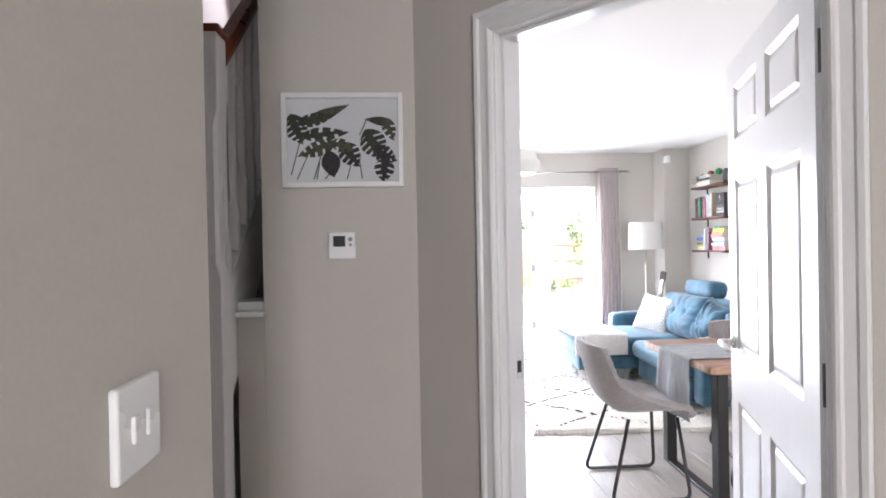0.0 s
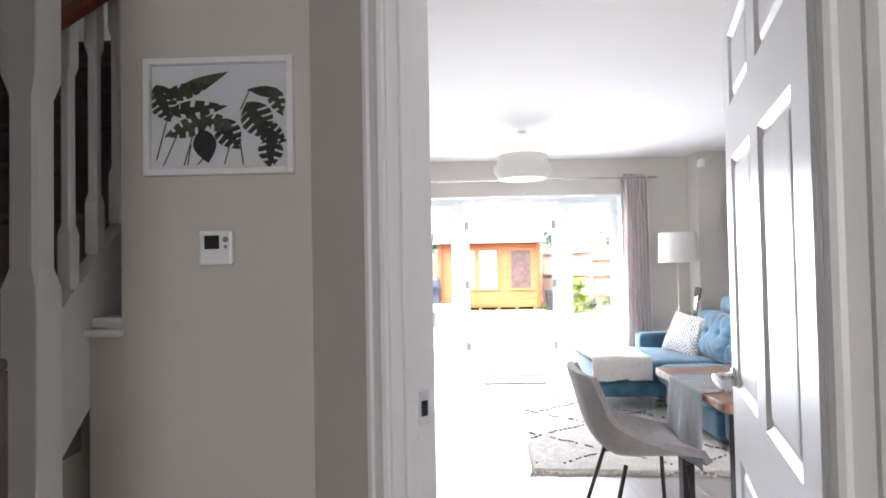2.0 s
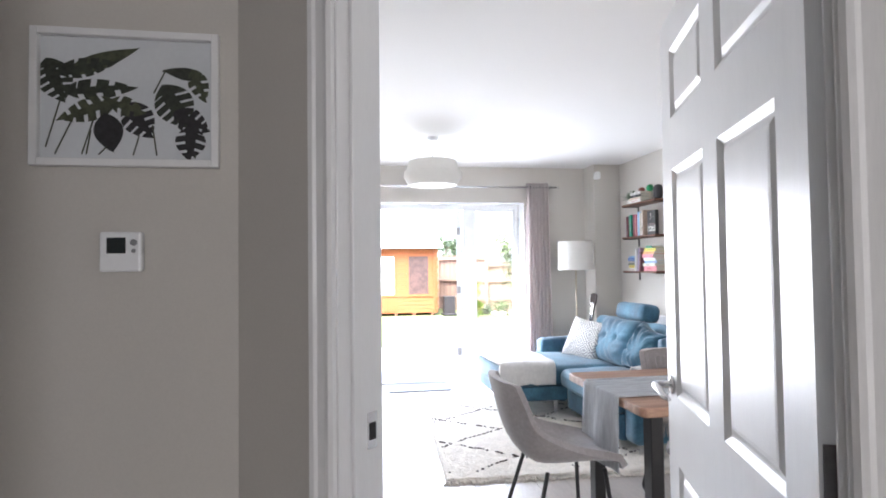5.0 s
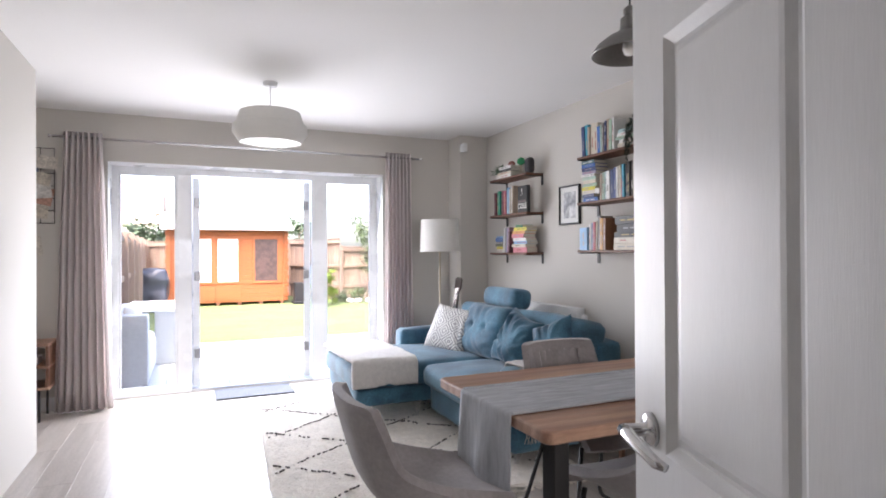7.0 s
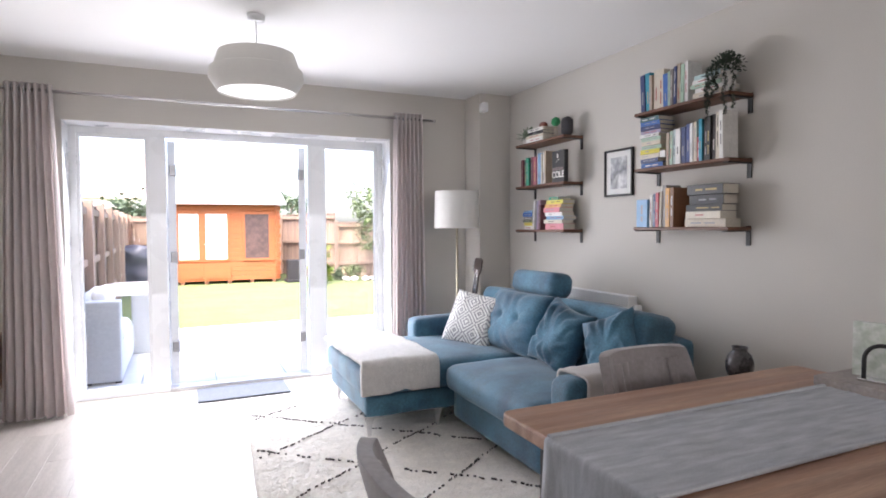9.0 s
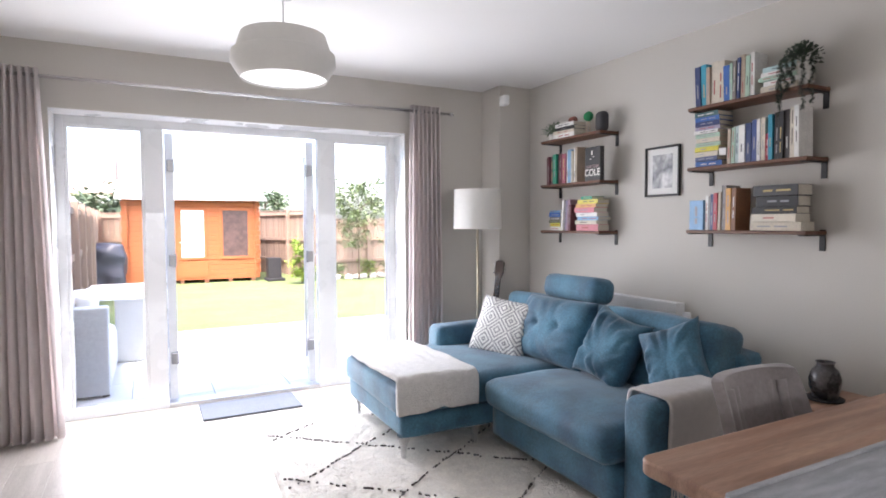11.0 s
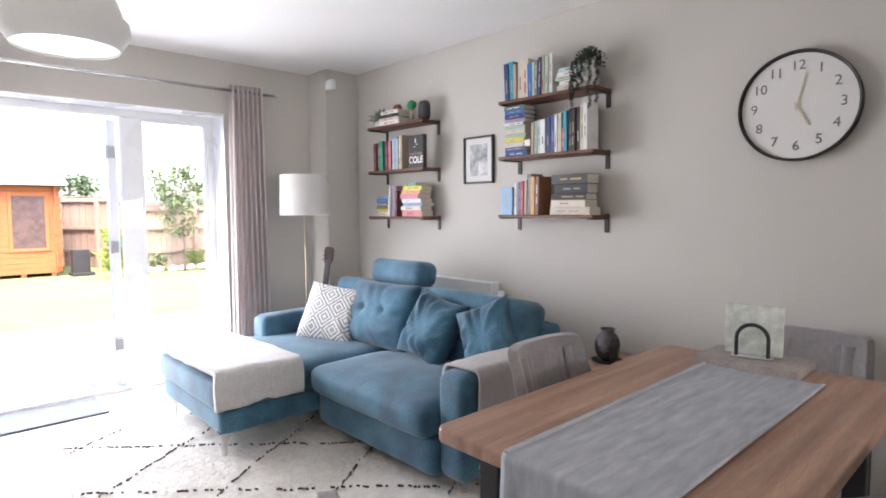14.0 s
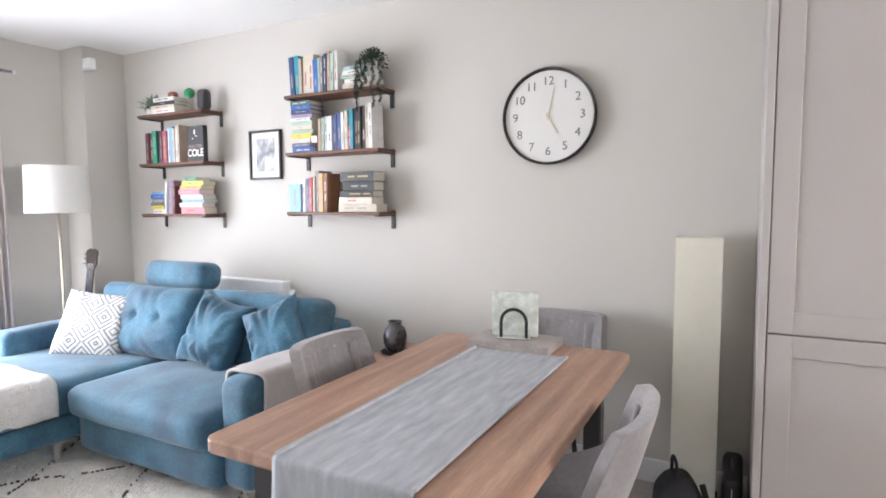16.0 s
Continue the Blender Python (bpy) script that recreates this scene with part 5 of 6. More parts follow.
tall_cabinet(4.845, 0.60)
tall_cabinet(4.243, 0.60)
b = BM()
box(b, CX - 0.004, XW - 0.002, 4.847, 4.872, 0.0, 2.27, 0.002, 1)
ep = part("end_panel", b, CABINET, None)
tagged(ep, "mushroom-painted end panel beside the tall cabinet", "cabinet panel")

# ---- guitar ----
gt = thing("guitar", Matrix.Translation((3.965, 9.02, 0.0)) @ Matrix.Rotation(radians(-60), 4, "Z") @ Matrix.Rotation(radians(-9), 4, "X") @ Matrix.Rotation(radians(3), 4, "Y") @ Matrix.Scale(1.05, 4), "small wooden acoustic guitar standing behind the sofa arm", "guitar")
b = BM()
prof = []
for k in range(48):
    a = 2 * math.pi * k / 48
    r = 0.155 + 0.022 * math.cos(2 * a) - 0.02 * math.sin(a)
    prof.append((r * math.cos(a) * (0.95 - 0.12 * math.exp(-((math.sin(a) - 0.25) / 0.22) ** 2)), 0.215 + 1.25 * r * math.sin(a)))
ring_loft(b, [[(x, d, z) for x, z in prof] for d in (-0.045, 0.045)])
part("body", b, mat("honey_spruce_varnish", (0.38, 0.17, 0.06), 0.3, var=0.2, scale=6, stretch=(10, 1, 1)), gt)
b = BM()
ring_loft(b, [[(-0.024, -0.055, 0.36), (0.024, -0.055, 0.36), (0.022, -0.032, 0.36), (-0.022, -0.032, 0.36)], [(-0.021, -0.055, 0.86), (0.021, -0.055, 0.86), (0.018, -0.035, 0.86), (-0.018, -0.035, 0.86)]])
part("neck", b, mat("dark_fretboard", (0.03, 0.018, 0.014), 0.5, var=0.2), gt, "dark fretboard neck")
b = BM()
ring_loft(b, [[(x, d, z) for x, z in ((-0.022, 0.86), (0.022, 0.86), (0.034, 0.89), (0.036, 0.985), (0.012, 1.0), (0, 0.992), (-0.012, 1.0), (-0.036, 0.985), (-0.034, 0.89))] for d in (-0.052, -0.036)])
part("headstock", b, mat("mahogany_headstock", (0.04, 0.020, 0.015), 0.4, var=0.2), gt)
for s in (-1, 1):
    for z in (0.90, 0.93, 0.96):
        b = BM()
        tube(b, [(s * 0.03, -0.044, z), (s * 0.05, -0.044, z)], [0.003, 0.008], 8)
        part("tuning_peg", b, CHROME, gt)
b = BM()
for k in range(6):
    x = -0.015 + 0.006 * k
    tube(b, [(x, -0.057, 0.20), (x, -0.057, 0.90)], 0.0008, 4)
part("strings", b, CHROME, gt)
b = BM()
lathe(b, [(0.001, 0), (0.042, 0), (0.042, 0.0015), (0.001, 0.0015)], 24)
b.transform(pose(0, -0.0455, 0.27, 90, 0, 0))
part("sound_hole", b, BLACK_CLOTH, gt)

# ---- alarm sensor ----
sn = thing("alarm_sensor", pose(4.205, 9.145, 2.365), "small white motion sensor high in the corner", "sensor")
b = BM()
soft_box(b, (0.055, 0.09, 0.085), (0, 0, 0), 0.014, 0, 0, 6)
part("body", b, UPVC, sn, "", True)

# ---- hall: picture, thermostat, switch ----
art = thing("framed_print", Matrix.Translation((0.904, 4.56, 1.771)) @ Matrix.Rotation(radians(90), 4, "X"), "white framed print of dark monstera leaves", "picture")
AW, AH = 0.213, 0.166
for x0, x1, y0, y1 in ((-AW, -AW + 0.018, -AH, AH), (AW - 0.018, AW, -AH, AH), (-AW + 0.018, AW - 0.018, -AH, -AH + 0.018), (-AW + 0.018, AW - 0.018, AH - 0.018, AH)):
    b = BM()
    box(b, x0, x1, y0, y1, 0, 0.024, 0.002, 1)
    part("frame_side", b, GLOSS, art)
b = BM()
box(b, -AW + 0.018, AW - 0.018, -AH + 0.018, AH - 0.018, 0.002, 0.006)
part("paper", b, mat("pale_grey_paper", (0.62, 0.64, 0.66), 0.8, var=0.03, bump=0), art)
MONST = [mat("dark_olive_print", c, 0.7, var=0.5, scale=25, fine=90, bump=0) for c in ((0.030, 0.034, 0.024), (0.055, 0.060, 0.035), (0.022, 0.020, 0.022))]


def monstera(cx, cy, l, w, ang, cuts, mi, z):
    """A flat printed leaf with slits along its edge."""
    b = BM()
    n = 64
    rows = []
    for k in range(n + 1):
        t = k / n
        half = w * (math.sin(math.pi * min(1, t * 1.02) ** 0.75)) ** 0.8 * (1 - 0.25 * t) if 0 < t < 1 else 0.0
        rows.append((t * l - l * 0.5, half))
    mid = [b.verts.new((x, 0.004 * math.sin(x * 30), 0)) for x, h in rows]
    for s in (-1, 1):
        edge = [b.verts.new((x + h * 0.25, s * h, 0)) for x, h in rows]
        for k in range(n):
            t = (k + 0.5) / n
            slit = cuts and 0.15 < t < 0.92 and (t * cuts + (0.3 if s > 0 else 0)) % 1 > 0.70
            if not slit:
                b.faces.new((mid[k], mid[k + 1], edge[k + 1], edge[k]))
            else:
                e0 = b.verts.new(mid[k].co.lerp(edge[k].co, 0.35))
                e1 = b.verts.new(mid[k + 1].co.lerp(edge[k + 1].co, 0.35))
                b.faces.new((mid[k], mid[k + 1], e1, e0))
    b.transform(Matrix.Translation((cx, cy, z)) @ Matrix.Rotation(radians(ang), 4, "Z"))
    part("printed_leaf", b, MONST[mi], art)


def art_xy(px, py):
    """Places given on a sheet 420 wide and 313 high."""
    return (px / 420 - 0.5) * 2 * AW, (0.5 - py / 313) * 2 * AH


for px, py, l, w, ang, cuts, mi in ((155, 68, 0.20, 0.026, 22, 0, 1), (120, 85, 0.16, 0.030, 12, 5, 0), (50, 118, 0.13, 0.052, -70, 6, 0), (150, 135, 0.19, 0.032, 4, 4, 0), (118, 185, 0.16, 0.036, -160, 5, 1),
                                    (168, 235, 0.11, 0.042, -80, 0, 2), (235, 205, 0.12, 0.048, -55, 5, 2), (210, 175, 0.10, 0.030, -20, 3, 1), (335, 92, 0.11, 0.020, 172, 0, 0), (372, 120, 0.10, 0.030, -70, 4, 1),
                                    (318, 170, 0.14, 0.058, -60, 6, 0), (355, 205, 0.11, 0.040, -30, 5, 2), (352, 255, 0.10, 0.045, -95, 4, 2)):
    x, y = art_xy(px, py)
    monstera(x, y, l * 0.88, w * 0.88, ang, cuts, mi, 0.0068 + 0.0003 * len(art.children) * 0.2)
for pts in (((60, 165), (30, 270)), ((90, 200), (50, 285)), ((135, 200), (108, 285)), ((128, 230), (118, 285)), ((165, 265), (145, 285)), ((235, 240), (222, 285)), ((265, 215), (275, 285)), ((295, 85), (268, 140)), ((365, 280), (362, 290))):
    b = BM()
    (x0, y0), (x1, y1) = (art_xy(*p) for p in pts)
    tube(b, [(x0, y0, 0.0068), (x1, y1, 0.0068)], 0.0018, 4)
    part("printed_stem", b, MONST[1], art)
tstat = thing("thermostat", Matrix.Translation((0.895, 4.56, 1.399)) @ Matrix.Rotation(radians(90), 4, "X"), "white wall thermostat with a small dark display", "thermostat")
b = BM()
box(b, -0.047, 0.047, -0.048, 0.048, 0, 0.026, 0.006, 3)
part("body", b, UPVC, tstat)
b = BM()
box(b, -0.030, 0.012, -0.004, 0.034, 0.0262, 0.0272)
part("display", b, mat("dark_lcd", (0.03, 0.035, 0.035), 0.2, bump=0), tstat, "dark display")
for yy, rr in ((0.022, 0.008), (0.002, 0.005)):
    b = BM()
    lathe(b, [(rr, 0.026), (rr, 0.0285), (0.001, 0.029)], 14, (0.030, yy, 0))
    part("button", b, mat("grey_button", (0.25, 0.25, 0.26), 0.5, bump=0), tstat)
sw = thing("light_switch", Matrix.Translation((0.86, 3.08, 1.225)) @ Matrix.Rotation(radians(90), 4, "Z") @ Matrix.Rotation(radians(90), 4, "X"), "white double light switch on the hall wall", "light switch")
b = BM()
box(b, -0.044, 0.044, -0.044, 0.044, 0, 0.009, 0.003, 2)
part("plate", b, UPVC, sw)
for x in (-0.014, 0.014):
    b = BM()
    box(b, x - 0.006, x + 0.006, -0.013, 0.013, 0.009, 0.013, 0.001, 1)
    part("rocker", b, UPVC, sw)

# ---- stairs ----
SX0, SX1 = -0.55, 0.475
RISE, GO, Y0S = 0.189, 0.22, 3.03
stairs = thing("staircase", pose(0, 0, 0), "carpeted staircase with white balustrade and mahogany rail", "staircase")
for k in range(13):
    b = BM()
    y, z = Y0S + GO * k, RISE * (k + 1)
    box(b, SX0, SX1, y + 0.02, y + GO + 0.02 if k < 12 else 8.15, 0 if k < 3 else z - 0.5, z - 0.03, 0)
    box(b, SX0, SX1, y - 0.005, y + GO + 0.02 if k < 12 else 8.15, z - 0.03, z, 0.012, 3)
    part("step", b, STAIR_CARPET, stairs)


def nose(y):
    return RISE + (y - Y0S) / GO * RISE


def slab(pts, x0, x1):
    b = BM()
    ring_loft(b, [[(x, y, z) for y, z in pts] for x in (x0, x1)])
    return b


NX, NY = 0.50, 4.37          # newel post
part("string", slab([(NY + 0.03, nose(NY + 0.03) - 0.165), (6.35, nose(6.35) - 0.165), (6.35, nose(6.35) - 0.52), (4.68, nose(4.68) - 0.52), (4.64, nose(4.64) - 0.55), (NY + 0.03, nose(NY + 0.03) - 0.56)], NX - 0.023, NX + 0.02), GLOSS, stairs, "white stair string")
part("wall_string", slab([(2.95, nose(2.95) + 0.10), (5.7, nose(5.7) + 0.10), (5.7, nose(5.7) - 0.2), (2.95, 0.0)], SX0, SX0 + 0.03), GLOSS, stairs, "white wall string")
part("spandrel", slab([(NY + 0.03, 0.0), (NY + 0.03, nose(NY) - 0.50), (8.15, nose(8.15) - 0.50), (8.15, 0.0)], NX - 0.075, NX - 0.027), WALL, stairs, "painted panel under the stairs")
newel = BM()
rings = []
for z, w, ch in ((0.0, 0.046, 0.003), (1.30, 0.046, 0.003), (1.35, 0.037, 0.010), (1.78, 0.037, 0.010), (1.83, 0.046, 0.003), (2.07, 0.046, 0.003)):
    c = w - ch
    rings.append([(NX + x, NY + y, z) for x, y in ((-w, -c), (-c, -w), (c, -w), (w, -c), (w, c), (c, w), (-c, w), (-w, c))])
ring_loft(newel, rings)
part("newel_post", newel, GLOSS, stairs, "white chamfered newel post")
b = BM()
box(b, NX - 0.057, NX + 0.057, NY - 0.057, NY + 0.057, 2.07, 2.095, 0.008)
part("newel_cap", b, HANDRAIL, stairs, "mahogany newel cap")
RAIL = 0.58
b = BM()
ring_loft(b, [[(NX + x, y, nose(y) + RAIL + z) for x, z in ((-0.03, 0), (0.03, 0), (0.034, 0.03), (0.022, 0.06), (-0.022, 0.06), (-0.034, 0.03))] for y in (NY + 0.04, 6.35)])
part("handrail", b, HANDRAIL, stairs, "mahogany handrail")
for k in range(15):
    y = NY + 0.135 + 0.115 * k
    b = BM()
    rings = []
    zb, zt = nose(y) - 0.165, nose(y) + RAIL + 0.01
    for f, w, ch in ((0, 0.019, 0.002), (0.2, 0.019, 0.002), (0.24, 0.014, 0.005), (0.78, 0.014, 0.005), (0.82, 0.019, 0.002), (1, 0.019, 0.002)):
        z = zb + (zt - zb) * f
        c = w - ch
        rings.append([(NX + x, y + q, z) for x, q in ((-w, -c), (-c, -w), (c, -w), (w, -c), (w, c), (c, w), (-c, w), (-w, c))])
    ring_loft(b, rings)
    part("baluster", b, GLOSS, stairs)
b = BM()
box(b, NX + 0.021, 0.614, 4.562, 4.66, 0.0, 1.155)
struct("wall_under_stairs", b, WALL, "off-white painted wall below the stair ledge", "wall")
b = BM()
box(b, NX + 0.021, 0.622, 4.532, 4.72, 1.155, 1.175, 0.006)
box(b, NX + 0.021, 0.612, 4.57, 4.72, 1.175, 1.207, 0.004)
struct("trim_stair_ledge", b, GLOSS, "white nosed ledge where the stair meets the wall", "trim")

# ---- skirting boards ----
b = BM()
box(b, XW - 0.016, XW, 4.874, 9.19, 0, 0.115, 0.003, 1)
box(b, 4.171, 4.185, 9.19, YW, 0, 0.115, 0.003, 1)
box(b, WX1, 4.171, YW - 0.016, YW, 0, 0.115, 0.003, 1)
box(b, XL, WX0, YW - 0.016, YW, 0, 0.115, 0.003, 1)
struct("baseboard", b, GLOSS, "white painted skirting board", "skirting board")

# ---- media unit and wire memo board at the garden wall ----
mu = thing("media_unit", pose(0.15, 0.15, 0.06), "low wooden shelf unit on thin black legs", "shelf unit")
for z in (0.19, 0.355, 0.525):
    b = BM()
    box(b, -0.43, 0.49, 8.96, 9.295, z, z + 0.02, 0.002, 1)
    part("shelf", b, TABLE_WOOD, mu)
for x in (0.465, -0.43):
    b = BM()
    box(b, x, x + 0.022, 8.965, 9.29, 0.19, 0.53, 0.002, 1)
    part("side", b, SHELF_WOOD, mu)
for x in (-0.38, 0.42):
    for y in (8.99, 9.26):
        b = BM()
        tube(b, [(x, y, -0.06), (x, y, 0.19)], 0.009, 8)
        part("leg", b, BLACK, mu)
b = BM()
soft_box(b, (0.13, 0.10, 0.09), (0, 0, 0.045), 0.03, 0.02, 0.015, 6)
ob = part("ornament", b, BLACK_CLOTH, None, "", True, pose(0.45, 9.27, 0.605))
tagged(ob, "dark lumpy ornament on the media unit", "ornament")
for z, x in ((0.435, 0.45), (0.27, 0.39)):
    b = BM()
    box(b, x, x + 0.10, 9.20, 9.35, z, z + 0.055, 0.003)
    ob = part("small_box", b, POT, None)
    tagged(ob, "small white box on the media unit shelf", "box")
memo = thing("memo_board", Matrix.Translation((0.37, YW, 1.86)) @ Matrix.Rotation(radians(90), 4, "X"), "black wire memo grid pinned with papers and photographs", "memo board")
for k in range(7):
    b = BM()
    tube(b, [(-0.24, -0.31 + k * 0.103, 0.012), (0.24, -0.31 + k * 0.103, 0.012)], 0.0028, 6)
    part("wire", b, BLACK, memo)
for k in range(6):
    b = BM()
    tube(b, [(-0.24 + k * 0.096, -0.31, 0.015), (-0.24 + k * 0.096, 0.31, 0.015)], 0.0028, 6)
    part("wire", b, BLACK, memo)
rm = random.Random(5)
for k in range(16):
    x, y = rm.uniform(-0.2, 0.24), -0.52 + 0.80 * k / 15 + rm.uniform(-0.04, 0.04)
    w, h = rm.uniform(0.05, 0.09), rm.uniform(0.05, 0.08)
    b = BM()
    box(b, -w, w, -h, h, 0.019 + k * 0.0012, 0.0196 + k * 0.0012, 0, 1, Matrix.Translation((x, y, 0)) @ Matrix.Rotation(rm.uniform(-0.25, 0.25), 4, "Z"))
    c = rm.choice(((0.62, 0.60, 0.57), (0.55, 0.50, 0.42), (0.45, 0.26, 0.20), (0.22, 0.26, 0.34), (0.6, 0.56, 0.5)))
    part("paper", b, mat("pinned_paper", c, 0.7, var=0.35, scale=22, fine=60, bump=0), memo)

# ---- garden ----
PAVE = mat("pale_porcelain_paving", (0.72, 0.70, 0.67), 0.6, var=0.08, scale=3, fine=60, bump=0.15, per_object=0.05)
GRASS = mat("lawn_grass", (0.105, 0.145, 0.05), 0.9, var=0.3, scale=3, fine=60, bump=0.8, second=(0.14, 0.17, 0.065), mix_scale=1.2, depth=0.02)
FENCE = mat("weathered_fence_wood", (0.26, 0.185, 0.145), 0.85, var=0.25, scale=4, fine=30, bump=0.3, stretch=(6, 6, 0.6), per_object=0.18)
SHED = mat("orange_stained_cladding", (0.30, 0.085, 0.024), 0.6, var=0.15, scale=3, fine=30, bump=0.15, stretch=(0.7, 1, 8))
GZ = -0.12
bm = BM()
box(bm, -600, 600, 9.77, 900, GZ - 0.3, GZ - 0.05)
struct("ground", bm, GRASS, "ground beyond the garden", "ground")
bm = BM()
box(bm, -2.2, 9.5, 13.65, 23.5, GZ - 0.06, GZ - 0.01)
struct("lawn", bm, GRASS, "mown green lawn", "lawn")
bm = BM()
box(bm, -2.2, 9.5, 9.77, 13.65, GZ - 0.06, GZ - 0.02)
struct("pavement_bed", bm, mat("pale_grout", (0.42, 0.40, 0.38), 0.9), "mortar bed under the patio paving", "pavement")

rs = random.Random(12)
SL = 0.64
slab_mesh = bpy.data.meshes.new("paving_slab")
b = BM()
box(b, 0.003, SL - 0.003, 0.003, SL - 0.003, GZ - 0.02, GZ, 0.004, 1)
b.to_mesh(slab_mesh)
b.free()
slab_mesh.materials.append(PAVE)
bed = bpy.data.objects["pavement_bed"]
for i in range(-3, 11):
    for j in range(6):
        o = new("paving_slab", slab_mesh)
        o.parent = bed
        o.location = (i * SL + 0.1, 9.79 + j * SL, rs.uniform(-0.002, 0.002))

# summer house
SHX0, SHX1, SHY, SHH = 0.98, 4.10, 20.5, 2.02
shed = thing("summer_house", pose(0, 0, 0), "orange-stained wooden summer house with glazed doors and a pale roof", "summer house")
b = BM()
box(b, SHX0 + 0.05, SHX1 - 0.05, SHY + 0.03, SHY + 2.0, -0.05, SHH - 0.05)
part("body", b, SHED, shed)
for k in range(17):
    b = BM()
    z = -0.05 + k * 0.122
    box(b, SHX0 - 0.02 * (k % 2), SHX1 + 0.02 * (k % 2), SHY, SHY + 0.035, z, z + 0.116, 0.006, 1)
    part("log_board", b, SHED, shed)
for k in range(17):
    z = -0.05 + k * 0.122
    for x in (SHX0 + 0.07, SHX1 - 0.12):
        b = BM()
        box(b, x, x + 0.05, SHY - 0.06 - 0.02 * (k % 2), SHY + 0.02, z, z + 0.112, 0.006, 1)
        part("log_end", b, SHED, shed)
# opaque panes: the bright reflection is put into the pale base colour
SHGLASS = mat("glass_painted_pale_reflection", (0.75, 0.77, 0.78), 0.25, var=0.1, scale=2, bump=0)
# reflected house brick is painted in as dark red-brown mottling
DARKGLASS = mat("glass_painted_dark_reflection", (0.05, 0.028, 0.026), 0.45, var=0.35, scale=5, bump=0, second=(0.08, 0.045, 0.04), mix_scale=9)
for x0, x1, z0, z1, gm in ((1.626, 2.083, 0.52, 1.68, SHGLASS), (2.25, 2.763, 0.52, 1.68, SHGLASS), (3.209, 3.81, 0.52, 1.68, DARKGLASS)):
    wn = BM()
    for q in ((x0 - 0.07, x0, z0 - 0.07, z1 + 0.07), (x1, x1 + 0.07, z0 - 0.07, z1 + 0.07), (x0, x1, z0 - 0.07, z0), (x0, x1, z1, z1 + 0.07)):
        box(wn, q[0], q[1], SHY - 0.03, SHY, q[2], q[3], 0.005, 1)
    fr = part("window", wn, SHED, shed)
    b = BM()
    box(b, x0, x1, SHY - 0.012, SHY - 0.002, z0, z1)
    part("pane", b, gm, fr)
for x0, x1 in ((1.537, 2.161), (2.183, 2.852)):
    b = BM()
    box(b, x0, x1, SHY - 0.02, SHY - 0.001, 0.02, 0.43, 0.004, 1)
    dr = part("door_panel", b, SHED, shed)
b = BM()
box(b, 2.15, 2.195, SHY - 0.04, SHY, 0.0, 1.80, 0.004, 1)
part("door_post", b, SHED, shed)
b = BM()
tube(b, [(2.217, SHY - 0.03, 0.90), (2.217, SHY - 0.06, 0.90), (2.295, SHY - 0.06, 0.90)], 0.012, 8)
part("door_handle", b, CHROME, shed)
part("roof", slab([(SHY - 0.28, SHH - 0.03), (SHY + 1.0, SHH + 0.42), (SHY + 2.3, SHH - 0.03), (SHY + 2.3, SHH - 0.09), (SHY + 1.0, SHH + 0.36), (SHY - 0.28, SHH - 0.09)], SHX0 - 0.12, SHX1 + 0.12),
     mat("pale_felt_roofing", (0.55, 0.56, 0.57), 0.85, var=0.12, scale=4), shed, "pale felt roof")
b = BM()
box(b, SHX0 - 0.13, SHX1 + 0.13, SHY - 0.30, SHY - 0.281, SHH - 0.10, SHH - 0.02)
part("fascia", b, mat("grey_fascia", (0.42, 0.42, 0.43), 0.7), shed)
for k in range(6):
    b = BM()
    box(b, SHX0 + 0.1 + k * 0.56, SHX0 + 0.2 + k * 0.56, SHY, SHY + 1.9, GZ - 0.05, -0.05)
    part("bearer", b, SHELF_WOOD, shed)


def fence_run(x0, y0, x1, y1, zt, boards=True):
    d = Vector((x1 - x0, y1 - y0, 0))
    ln = d.length
    fn = thing("fence", Matrix.Translation((x0, y0, 0)) @ Matrix.Rotation(math.atan2(d.y, d.x), 4, "Z"), "weathered close-board garden fence with posts", "fence", "garden fences")
    w = 0.13
    n = max(1, int(ln / w))
    bmesh_board = bpy.data.meshes.new("fence_board")
    b = BM()
    box(b, 0, w - 0.008, -0.008, 0.008, GZ - 0.05, zt)
    b.to_mesh(bmesh_board)
    b.free()
    bmesh_board.materials.append(FENCE)
    rf = random.Random(int(abs(x0 * 100 + y0 * 10)))
    for k in range(n):
        o = new("fence_board", bmesh_board)
        o.parent = fn
        o.location = (k * ln / n, rf.uniform(-0.006, 0.006), rf.uniform(-0.012, 0.004))
    for k in range(int(ln / 1.5) + 1):
        for s in (-1,):
            b = BM()
            box(b, k * 1.5 - 0.05, k * 1.5 + 0.05, -0.12, -0.02, GZ - 0.05, zt + 0.06, 0.006, 1)
            part("post", b, FENCE, fn)
    for z in (0.25, 0.85, zt - 0.12):
        b = BM()
        box(b, 0, ln, -0.06, -0.012, z, z + 0.09, 0.004, 1)
        part("rail", b, FENCE, fn)
    b = BM()
    box(b, 0, ln, -0.03, 0.03, zt + 0.005, zt + 0.03, 0.004, 1)
    part("capping", b, FENCE, fn)
    return fn


fence_run(0.7, 9.95, 0.31, 23.13, 1.61)
fence_run(0.31, 23.13, 4.59, 23.27, 1.63)
fence_run(4.59, 23.27, 5.67, 20.76, 1.7)
fence_run(5.67, 20.76, 10.09, 20.91, 1.45)
fence_run(10.09, 20.91, 10.43, 9.95, 1.61)

